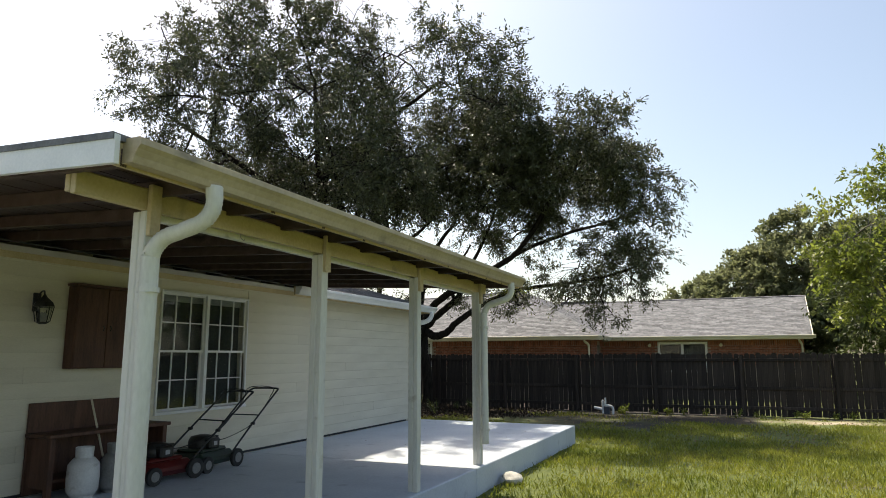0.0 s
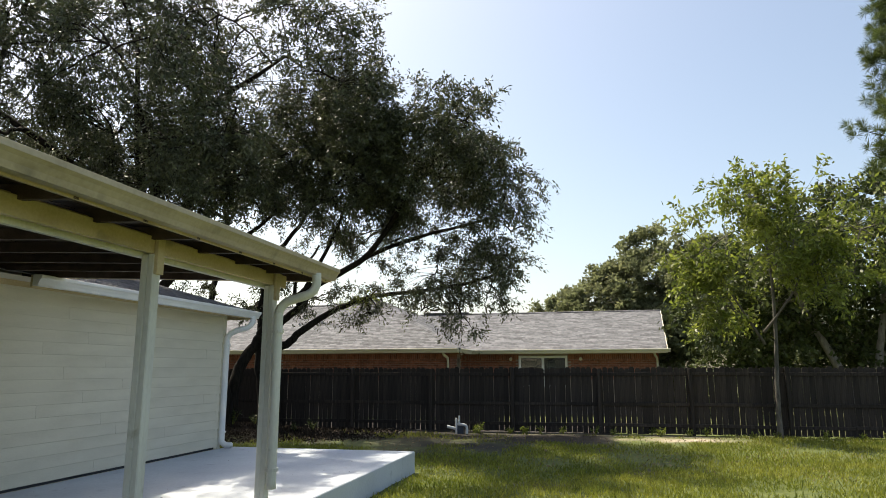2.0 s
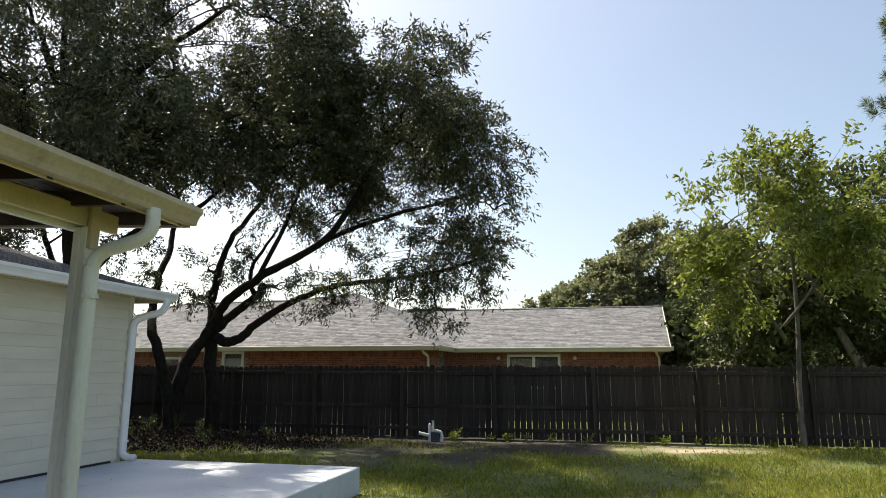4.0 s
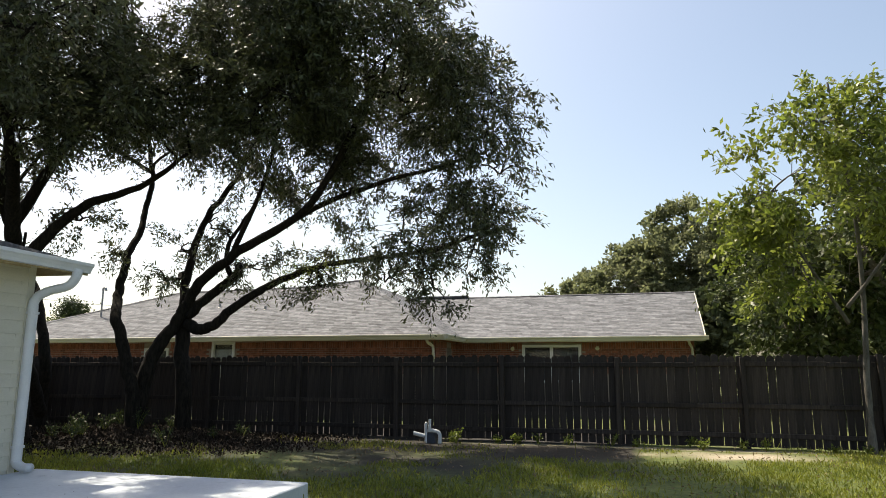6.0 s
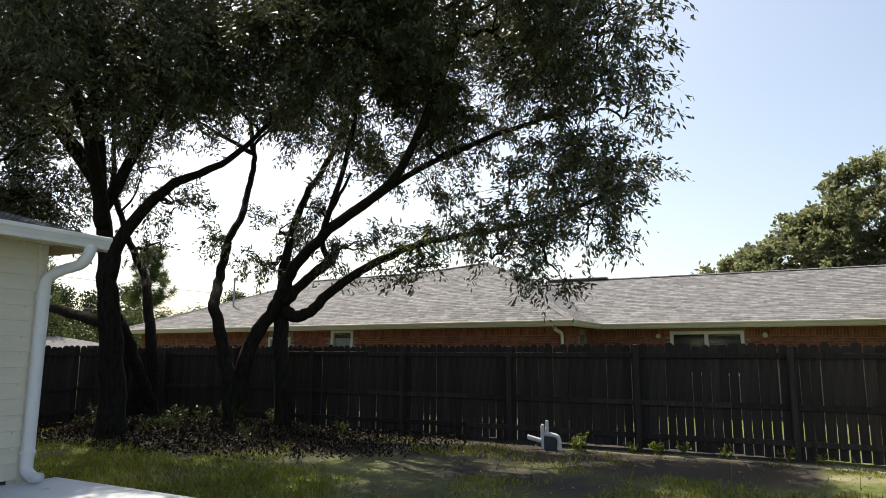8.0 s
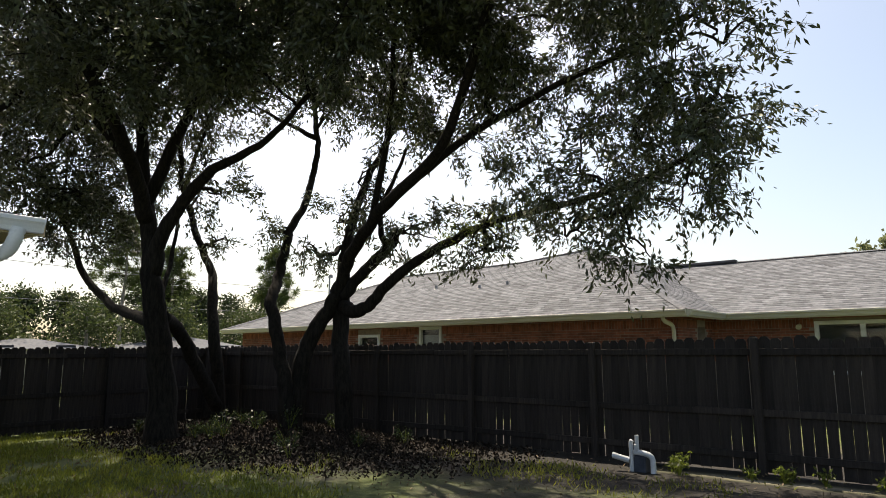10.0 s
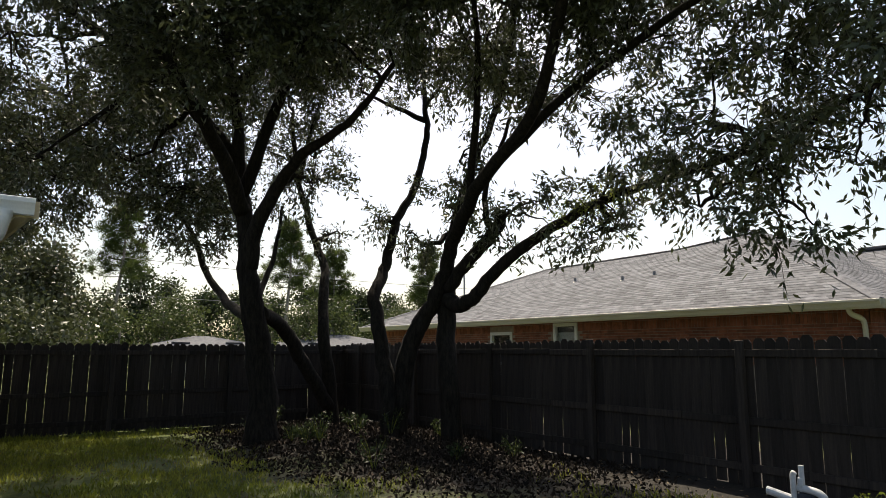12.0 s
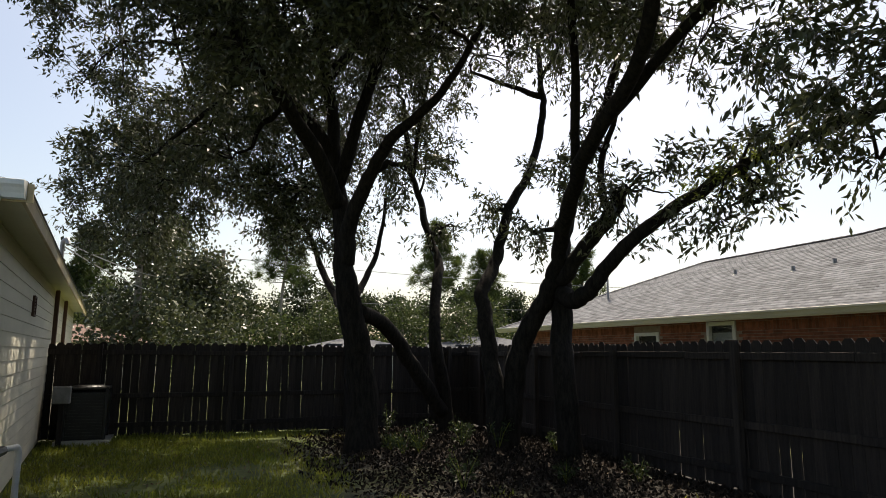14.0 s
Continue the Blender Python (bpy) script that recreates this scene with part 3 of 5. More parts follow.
def fence(name, label, length, base, loose=0.25):
    """A picket fence along +x from its origin: posts and rails on the near side, pickets behind them."""
    f = thing(name, (0, 0, 0), label, "fence", kind="structure")
    r = random.Random(len(name))
    x = 0.0
    while x < length:
        p = new("picket", PICKETS[r.choice((0, 1, 3, 6)) if loose < 0.1 else r.randrange(8)])
        p.parent = f
        p.location = (x + 0.075, r.uniform(-0.004, 0.004), base(x) + r.uniform(-0.015, 0.015))
        p.rotation_euler = (0, r.uniform(-0.006, 0.006), 0)
        x += 0.1475 + (r.uniform(0.002, 0.008) if r.random() < loose else -0.003)
    x = 0.9
    while x < length:
        part("fence_post", box(x - 0.045, x + 0.045, -0.13, -0.045, base(x) - 0.1, base(x) + 1.80 + r.uniform(-0.04, 0.03), bevel=0.006), M["fence"], f)
        x += 2.42
    for z in (0.24, 0.80, 1.62):
        x = 0.0
        while x < length:
            e = min(length, x + 2.42)
            za = base((x + e) / 2) + z + r.uniform(-0.01, 0.01)
            part("rail", box(x, e - 0.004, -0.043, -0.006, za - 0.045, za + 0.045, bevel=0.004), M["fence"], f)
            x = e
    return f


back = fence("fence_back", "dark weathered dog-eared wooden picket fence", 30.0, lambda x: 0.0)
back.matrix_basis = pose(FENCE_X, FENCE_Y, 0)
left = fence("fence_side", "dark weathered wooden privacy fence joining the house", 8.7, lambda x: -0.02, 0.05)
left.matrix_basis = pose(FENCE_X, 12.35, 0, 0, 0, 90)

# ---- brick house behind the fence ----
BRICK_Y, BRICK_Y2 = 26.385, 29.0
house = thing("brick_house", (0, 0, 0), "single-storey red brick house with grey shingled hip roof", "house")


def brick_wall(name, x0, x1, y, z0, z1, openings, parent, along="x"):
    """A wall of mortar with a skin of separate bricks, facing -y (or +x when it runs along y)."""
    core = bmesh.new()
    bricks_v, bricks_f = [], []
    cuts = sorted({x0, x1, *(o[0] for o in openings), *(o[1] for o in openings)})
    for a, b in zip(cuts, cuts[1:]):
        z = z0
        for c, d in sorted((o[2], o[3]) for o in openings if o[0] <= a and o[1] >= b):
            block(core, a, b, y, y + 0.2, z, c)
            z = d
        block(core, a, b, y, y + 0.2, z, z1)
    bmesh.ops.remove_doubles(core, verts=core.verts, dist=0.0005)
    wall = part(name, core, M["mortar"], parent)
    verts, faces = [], []
    course, z = 0, 1.35
    soldier = z1 - 0.30
    while z < z1 - 0.02:
        tall = z >= soldier
        bw, bh = (0.067, 0.2) if tall else (0.2, 0.057)
        x = x0 - (0.105 if course % 2 and not tall else 0)
        while x < x1:
            a, b = max(x, x0), min(x + bw, x1)
            if b - a > 0.02 and not any(o[0] - 0.01 < b and o[1] + 0.01 > a and o[2] - 0.01 < z + bh and o[3] + 0.01 > z for o in openings):
                o = len(verts)
                verts += [(a, y + 0.005, z), (b, y + 0.005, z), (b, y + 0.005, z + bh), (a, y + 0.005, z + bh), (a, y - 0.008, z), (b, y - 0.008, z), (b, y - 0.008, z + bh), (a, y - 0.008, z + bh)]
                faces += [(o + 4, o + 5, o + 6, o + 7), (o, o + 1, o + 5, o + 4), (o + 3, o + 7, o + 6, o + 2), (o, o + 4, o + 7, o + 3), (o + 1, o + 2, o + 6, o + 5)]
            x += bw + 0.01
        z += bh + 0.01
        course += 1
    skin = tagged(part("bricks", (verts, faces), M["brick"], wall), kind="stuff")
    return wall


W2 = (-13.27, -12.39, 1.2, 2.38)
W3 = (-15.96, -14.97, 1.2, 2.19)
W1 = (-3.04, -1.08, 1.05, 2.30)
brick_wall("wall", -22.6, -5.35, BRICK_Y, 0, 2.42, [W2, W3], house)
brick_wall("wall", -5.35, 2.45, BRICK_Y2, 0, 2.42, [W1], house)
side = brick_wall("wall", 0, BRICK_Y2 - BRICK_Y, 0, 0, 2.42, [(1.35, 1.9, 1.2, 2.2)], house)
side.matrix_basis = pose(-5.35, BRICK_Y, 0, 0, 0, 90)
part("wall", box(2.25, 2.45, BRICK_Y2 + 0.2, 38.5, 0, 2.42), M["brick"], house)
part("wall", box(-22.6, 2.25, 38.3, 38.5, 0, 2.42), M["brick"], house)
part("wall", box(-22.6, -22.4, BRICK_Y + 0.2, 38.3, 0, 2.42), M["brick"], house)


def far_window(w, parent, y, slider=False):
    x0, x1, z0, z1 = w
    # dark sheet behind the pane in place of an unlit room
    win = part("window", box(x0, x1, y + 0.14, y + 0.16, z0, z1), M["unlit_dark"], parent, "white-framed window")
    fr = bmesh.new()
    t = 0.09
    for a in ((x0, x0 + t, z0, z1), (x1 - t, x1, z0, z1), (x0 + t, x1 - t, z1 - t, z1), (x0 + t, x1 - t, z0, z0 + t)):
        block(fr, a[0], a[1], y - 0.03, y + 0.08, a[2], a[3], bevel=0.006)
    if slider:
        m = (x0 + x1) / 2
        block(fr, m - 0.05, m + 0.05, y - 0.02, y + 0.08, z0 + t, z1 - t, bevel=0.005)
    part("frame", fr, M["white"], win)
    p = part("pane", box(x0 + t, x1 - t, y + 0.06, y + 0.066, z0 + t, z1 - t), M["glass"], win)
    p.visible_shadow = False
    return win


far_window(W1, house, BRICK_Y2, True)
w2 = far_window(W2, house, BRICK_Y)
part("blind", box(W2[0] + 0.09, W2[1] - 0.09, BRICK_Y + 0.08, BRICK_Y + 0.09, 1.3, W2[3] - 0.25), M["blind"], w2)
far_window(W3, house, BRICK_Y)
EZ = 2.52
eL, eC, eV, eR = (-23.3, 25.9, EZ), (-4.95, 25.9, EZ), (-4.95, 28.5, EZ), (2.72, 28.5, EZ)
rL, rM, pk = (-18.2, 31.2, 4.72), (-12.6, 31.2, 4.78), (-9.9, 31.35, 5.02)
v2, r2 = (-8.5, 33.9, 4.46), (3.08, 33.9, 4.46)
bL, bR = (-23.3, 38.9, EZ), (2.72, 38.9, EZ)
deck = polygon((eL, eC, pk, rM, rL), (eC, eV, v2, pk), (eV, eR, r2, v2), (eL, rL, bL), (rL, rM, pk, v2, r2, bR, bL))
bmesh.ops.translate(deck, verts=deck.verts, vec=(0, 0, -0.09))
roof = part("roof", deck, M["shingle"], house, "grey shingled hip roof")
sh = bmesh.new()
roof_plane(sh, eL, (-12.6, 25.9, EZ), rM, rL, 0.2, seed=1)
roof_plane(sh, (-12.6, 25.9, EZ), eC, pk, rM, 0.2, seed=2)
roof_plane(sh, eC, eV, v2, pk, 0.2, seed=3)
roof_plane(sh, eV, eR, r2, v2, 0.2, seed=4)
tagged(part("shingles", sh, M["shingle"], roof), kind="stuff")
for a, b, n in ((eC, pk, 26), (pk, rM, 12), (rM, rL, 20), (eL, rL, 26), (v2, r2, 34)):
    caps = bmesh.new()
    a, b = Vector(a), Vector(b)
    d = (b - a).normalized()
    s = d.cross(Vector((0, 0, 1))).normalized()
    for i in range(n):
        p, q = a.lerp(b, i / n), a.lerp(b, (i + 1.1) / n)
        up = Vector((0, 0, 0.045))
        vv = [caps.verts.new(k) for k in (p - s * 0.13, p + up, p + s * 0.13, q + s * 0.13, q + up * 0.75, q - s * 0.13)]
        caps.faces.new((vv[0], vv[1], vv[4], vv[5]))
        caps.faces.new((vv[1], vv[2], vv[3], vv[4]))
    part("ridge_cap", caps, M["shingle"], roof)
for a, b in ((eL, eC), (eC, eV), (eV, eR)):
    a, b = Vector(a), Vector(b)
    d = (b - a)
    t = Matrix.Translation(a) @ Matrix.Rotation(math.atan2(d.y, d.x), 4, "Z")
    g = box(-0.02, d.length + 0.02, -0.03, 0.0, -0.15, 0.02, turn=t)
    part("fascia", g, M["siding"], house)
    gut = gutter("gutter", d.length + (0.12 if b.x > 0 else 0), house, M["siding"], (*b, ), math.degrees(math.atan2(d.y, d.x)) + 90)
    gut.matrix_basis = Matrix.Translation((a.x, a.y, EZ - 0.115)) @ Matrix.Rotation(math.atan2(d.y, d.x) - math.pi / 2, 4, "Z")
part("soffit", polygon([(p[0], p[1], EZ - 0.10) for p in (eL, eC, eV, (-5.35, BRICK_Y2, 0), (-5.35, BRICK_Y, 0), (-22.6, BRICK_Y, 0))], [(p[0], p[1], EZ - 0.10) for p in (eV, eR, (2.72, BRICK_Y2, 0), (-5.35, BRICK_Y2, 0))]), M["siding"], house)
v = [(2.76, 28.45, EZ - 0.12), (2.76, 28.45, EZ + 0.02), (3.11, 33.9, 4.48), (3.11, 33.9, 4.34), (2.73, 28.45, EZ - 0.12), (2.73, 28.45, EZ + 0.02), (3.08, 33.9, 4.48), (3.08, 33.9, 4.34)]
part("rake_board", (v, [(0, 1, 2, 3), (4, 7, 6, 5), (0, 4, 5, 1), (3, 2, 6, 7), (0, 3, 7, 4), (1, 5, 6, 2)]), M["siding"], house)
part("gable", polygon([(2.44, 29.0, 2.4), (2.44, 38.5, 2.4), (2.44, 33.9, 4.35)]), M["brick"], house)
for x, y in ((-5.42, BRICK_Y), (2.38, BRICK_Y2)):
    pts = spline([(x - 0.12, y - 0.40, 2.42), (x - 0.10, y - 0.34, 2.30), (x - 0.03, y - 0.12, 2.22), (x, y - 0.07, 2.10), (x, y - 0.06, 1.6), (x, y - 0.06, 0.1)], 5)
    smooth(part("downspout", tube(pts, 0.055, 10, flat=0.8), M["siding"], house))
for p in ((-14.8, 29.0), (-11.6, 28.75), (-12.6, 28.6)):
    z = EZ + (p[1] - 25.9) * 0.415
    vent = part("vent", tube([(p[0], p[1], z - 0.05), (p[0], p[1], z + 0.15)], [0.05, 0.045], 8), M["galv"], house)
    part("flashing", tube([(p[0], p[1], z - 0.08), (p[0], p[1], z + 0.03)], [0.17, 0.06], 8), M["siding"], vent)
mast = part("mast", tube([(-19.6, 28.2, 3.3), (-19.6, 28.2, 4.5)], 0.035, 8), M["galv"], house)
part("mast_cap", tube(spline([(-19.6, 28.2, 4.5), (-19.6, 28.2, 4.6), (-19.5, 28.2, 4.62), (-19.45, 28.2, 4.52)], 4), 0.045, 8), M["galv"], mast)
part("ridge_vent", box(-8.3, -6.0, 33.75, 34.05, 4.47, 4.56, bevel=0.02), M["shingle_dark"], house)
for x in (-3.35, -0.55):
    part("flood_lamp", tube([(x, BRICK_Y2 - 0.01, 2.2), (x, BRICK_Y2 - 0.08, 2.19), (x, BRICK_Y2 - 0.14, 2.16)], [0.05, 0.05, 0.07], 8), M["siding"], house)

# ---- trees ----
def leaf_mesh(name, at, aim, size, slim, droop, rng, material, parent):
    """Many small leaves, each a rhombus folded along its rib."""
    n = len(at)
    d = rng.normal(size=(n, 3)) + aim + np.array((0, 0, -droop))
    d /= np.linalg.norm(d, axis=1)[:, None]
    s = np.cross(d, rng.normal(size=(n, 3)))
    s /= np.linalg.norm(s, axis=1)[:, None]
    u = np.cross(d, s)
    L = (size * rng.uniform(0.65, 1.25, n))[:, None]
    W = L * slim
    base, tip = at, at + d * L
    mid = at + d * L * 0.45 - u * W * 0.15
    v = np.empty((n, 4, 3))
    v[:, 0], v[:, 1], v[:, 2], v[:, 3] = base, mid + s * W * 0.5 + u * W * 0.15, tip, mid - s * W * 0.5 + u * W * 0.15
    me = bpy.data.meshes.new(name)
    me.vertices.add(n * 4)
    me.vertices.foreach_set("co", v.reshape(-1).astype(np.float32))
    me.loops.add(n * 4)
    me.loops.foreach_set("vertex_index", np.arange(n * 4, dtype=np.int32))
    me.polygons.add(n)
    me.polygons.foreach_set("loop_start", np.arange(0, n * 4, 4, dtype=np.int32))
    me.update()
    me.materials.append(material)
    ob = new(name, me)
    ob.parent = parent
    return tagged(ob, kind="stuff")


def wobble(points, amount, seed):
    out = []
    for i, p in enumerate(points):
        k = 0 if i in (0,) else amount
        out.append(p + Vector((noise.noise((i * 0.35, seed, 0)), noise.noise((i * 0.35, seed, 7)), noise.noise((i * 0.35, seed, 15)))) * k)
    return out


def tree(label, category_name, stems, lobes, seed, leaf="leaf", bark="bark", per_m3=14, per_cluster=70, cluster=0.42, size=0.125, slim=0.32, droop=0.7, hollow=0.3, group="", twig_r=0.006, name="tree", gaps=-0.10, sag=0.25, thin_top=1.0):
    """stems: (points, radius at start, radius at end); the first is the trunk. lobes: leafy ellipsoids (centre, radii).
    A bough runs from the nearest stem to each lobe, twigs from the bough to each cluster of leaves."""
    rng = np.random.default_rng(seed)
    base = Vector(stems[0][0][0])
    root = thing(name, (0, 0, 0), label, category_name, group)
    nodes = []
    for k, (pts, r0, r1) in enumerate(stems):
        line = wobble(spline(pts, 6), 0.03 + 0.12 * min(r0, 0.2), seed + k)
        m = len(line)
        radii = [r0 + (r1 - r0) * (i / (m - 1)) ** 0.8 for i in range(m)]
        radii = [r * (1 + 0.12 * noise.noise((i * 0.8, seed, k))) for i, r in enumerate(radii)]
        if k == 0:
            radii[0] *= 1.35
            if m > 2:
                radii[1] *= 1.12
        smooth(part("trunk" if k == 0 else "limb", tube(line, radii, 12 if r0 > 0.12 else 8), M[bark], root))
        nodes += [(p, r) for p, r in zip(line[m // 4:], radii[m // 4:])]
    limb_nodes = np.array([p for p, r in nodes])
    limb_r = [r for p, r in nodes]
    twigs, at, aim = [], [], []
    for li, (c, rad, *full_lobe) in enumerate(lobes):
        c, rad = np.array(c, float), np.array(rad, float)
        near = np.argmin(np.linalg.norm(limb_nodes - c, axis=1))
        start, r = Vector(limb_nodes[near]), min(limb_r[near] * 0.7, 0.07)
        cv = Vector(c)
        midp = start.lerp(cv, 0.5) + Vector((0, 0, 0.12 * (cv - start).length * (1 if cv.z > start.z else -0.3)))
        bough = wobble(spline([start, midp, cv], 5), 0.18, seed + 31 * li)
        rr = [r + (0.018 - r) * (i / (len(bough) - 1)) for i in range(len(bough))]
        twigs.append(tube(bough, rr, 6, cap=False))
        vol = 4.19 * rad[0] * rad[1] * rad[2]
        n = max(4, int(vol * per_m3 / 10 * 1.5 * (thin_top if c[2] > 8.1 else 1)))
        u = rng.normal(size=(n, 3))
        u /= np.linalg.norm(u, axis=1)[:, None]
        q = rng.uniform(hollow ** 3, 1, n) ** (1 / 3)
        bulge = np.array([1 + 0.30 * noise.noise((a[0] * 1.4 + li * 3.7, a[1] * 1.4, a[2] * 1.4)) for a in u])
        p = c + u * (q * bulge)[:, None] * rad
        # openings in the crown slant towards the light
        full = [noise.noise(((a[0] + 0.53 * a[2]) * 0.72 + seed, (a[1] - 0.33 * a[2]) * 0.72, a[2] * 0.16)) + 0.42 * noise.noise((a[0] * 1.7, a[1] * 1.7 + seed, a[2] * 1.9)) > (-0.35 if full_lobe else gaps) for a in p]
        if sum(full) > 5:
            p = p[np.array(full)]
        n = len(p)
        bnodes = np.array(bough)
        # forks: a few branchlets per lobe, from which the twigs spring
        forks = [Vector(x) for x in p[: max(3, n // 9)]]
        fk = []
        for f in forks:
            j = np.argmin(np.linalg.norm(bnodes - np.array(f), axis=1) - 0.3 * np.arange(len(bnodes)) / len(bnodes))
            s = Vector(bnodes[j])
            line = wobble(spline([s, s.lerp(f, 0.5) + Vector((0, 0, 0.08)), f], 4), 0.10, seed + len(fk) + li * 77)
            twigs.append(tube(line, [0.022 - 0.013 * i / (len(line) - 1) for i in range(len(line))], 5, cap=False))
            fk += line[2:]
        fka = np.array(fk)
        for x in p:
            j = np.argmin(np.linalg.norm(fka - x, axis=1))
            s, e = Vector(fka[j]), Vector(x)
            line = [s, s.lerp(e, 0.5) + Vector(rng.normal(size=3) * 0.05), e]
            twigs.append(tube(line, [twig_r * 1.5, twig_r, twig_r * 0.5], 3, cap=False))
            out = np.array((e - s).normalized()) if (e - s).length > 1e-4 else np.array((0.0, 0.0, 1.0))
            for spray in range(3):
                d = out + rng.normal(size=3) * 0.65
                d = d / np.linalg.norm(d)
                reach = cluster * rng.uniform(0.8, 1.6)
                k = int(per_cluster / 3 * rng.uniform(0.6, 1.4))
                t = rng.uniform(0.05, 1.05, k)[:, None]
                pos = x + d * reach * t - np.array((0, 0, 1)) * (t * t) * reach * sag + rng.normal(size=(k, 3)) * cluster * 0.16
                twigs.append(tube([x, x + d * reach * 0.55 - np.array((0, 0, 0.3)) * reach * sag, x + d * reach - np.array((0, 0, 1)) * reach * sag], [twig_r * 0.6, twig_r * 0.5, twig_r * 0.3], 3, cap=False))
                at.append(pos)
                aim.append(np.repeat(d[None] * 0.8, k, 0))
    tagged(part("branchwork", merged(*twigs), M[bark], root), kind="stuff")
    leaf_mesh("crown", np.concatenate(at), np.concatenate(aim), size, slim, droop, rng, M[leaf], root)
    return root


# the big evergreen oak, with a log-like low limb
tree("large evergreen oak with dark trunk and spreading crown", "tree", [
    ([(-11.62, 17.5, -0.05), (-11.72, 17.47, 1.2), (-11.62, 17.25, 2.2), (-11.55, 17.1, 2.95), (-11.65, 17.05, 3.75), (-11.75, 16.95, 4.6), (-11.85, 16.85, 5.8), (-11.9, 16.5, 8.0), (-11.9, 16.2, 10.4)], 0.285, 0.06),
    ([(-11.55, 17.1, 3.1), (-11.35, 17.12, 3.75), (-10.9, 17.28, 4.4), (-10.34, 17.46, 4.87), (-9.77, 17.71, 5.12), (-9.2, 18.0, 5.5), (-8.6, 18.2, 6.1)], 0.16, 0.04),
    ([(-11.6, 17.25, 2.5), (-12.1, 17.6, 2.9), (-12.5, 17.95, 3.6), (-12.6, 18.1, 4.5)], 0.075, 0.03),
    ([(-11.65, 16.98, 4.1), (-11.3, 16.55, 4.75), (-10.7, 15.95, 5.3), (-10.3, 15.4, 5.75), (-9.9, 14.6, 6.6), (-9.6, 13.4, 7.8)], 0.16, 0.05),
    ([(-11.65, 17.25, 2.2), (-13.2, 17.5, 2.42), (-14.8, 17.7, 2.8), (-15.9, 17.6, 3.5), (-15.9, 17.3, 4.25), (-15.5, 16.8, 4.8)], 0.13, 0.045),
    ([(-11.8, 16.85, 5.0), (-12.6, 15.8, 6.6), (-14.2, 14.6, 8.0), (-15.4, 13.6, 9.0)], 0.16, 0.04),
    ([(-11.85, 16.6, 7.2), (-9.6, 16.6, 8.8), (-7.6, 16.4, 9.8)], 0.12, 0.04),
    ([(-11.85, 16.75, 6.4), (-12.6, 18.0, 8.2), (-13.6, 19.2, 9.6)], 0.12, 0.04),
    ([(-11.7, 16.95, 4.4), (-11.0, 17.3, 6.0), (-10.2, 17.6, 7.6), (-9.8, 17.6, 8.8)], 0.13, 0.04),
], [
    ((-11.2, 15.8, 11.2), (2.6, 2.5, 1.7)), ((-8.6, 14.6, 10.2), (2.3, 2.2, 1.7)), ((-13.8, 14.2, 10.6), (2.5, 2.3, 1.7)), ((-9.6, 12.6, 8.4), (2.2, 1.8, 1.6)),
    ((-12.6, 12.8, 8.8), (2.3, 1.8, 1.7)), ((-15.2, 13.6, 9.0), (1.8, 1.9, 1.7)), ((-14.4, 12.4, 11.0), (1.5, 1.4, 1.3)), ((-11.6, 14.0, 12.2), (1.9, 1.8, 1.1)), ((-7.0, 16.4, 9.6), (2.2, 2.2, 1.6)), ((-14.4, 17.6, 9.6), (2.4, 2.4, 1.8)),
    ((-10.6, 18.4, 10.2), (2.3, 2.0, 1.6)), ((-8.2, 13.8, 6.6), (1.8, 1.8, 1.2)), ((-15.6, 16.2, 5.6), (1.9, 1.9, 1.3)), ((-16.8, 14.8, 6.6), (1.8, 1.8, 1.6), 1),
    ((-13.2, 15.4, 6.8), (1.8, 1.8, 1.3)), ((-11.0, 14.6, 7.4), (2.0, 1.7, 1.3)), ((-16.6, 13.8, 5.3), (1.8, 1.7, 1.5), 1), ((-14.2, 16.8, 5.0), (1.5, 1.5, 1.0)),
    ((-8.6, 17.6, 7.2), (1.8, 1.6, 1.2)), ((-11.2, 18.1, 4.7), (0.7, 0.6, 0.6)), ((-11.4, 16.4, 6.8), (2.0, 1.8, 1.1)),
    ((-15.4, 17.2, 4.6), (1.3, 1.2, 0.9), 1), ((-9.4, 15.4, 6.4), (1.6, 1.4, 0.9)), ((-8.8, 16.2, 8.4), (1.8, 1.6, 1.2)), ((-13.6, 13.4, 7.2), (1.7, 1.5, 1.1)),
    ((-16.4, 17.6, 7.8), (1.9, 1.8, 1.2), 1), ((-13.8, 17.0, 7.8), (1.5, 1.5, 0.9)), ((-5.8, 15.4, 8.6), (1.4, 1.3, 0.9)), ((-13.4, 13.9, 5.0), (1.2, 1.0, 0.8), 1), ((-9.0, 16.6, 6.4), (1.3, 1.1, 0.8), 1), ((-12.8, 15.3, 5.0), (1.0, 0.9, 0.6)), ((-9.9, 15.2, 5.9), (1.2, 1.0, 0.7), 1),
    ((-9.2, 17.8, 7.3), (1.7, 1.4, 1.1), 1), ((-8.2, 18.4, 8.4), (1.7, 1.5, 1.1), 1), ((-10.6, 17.6, 8.2), (1.6, 1.4, 1.1), 1),
], 11, per_m3=52, per_cluster=102, size=0.114, slim=0.36, droop=0.6, gaps=0.03, thin_top=0.75, group="oaks by the fence")
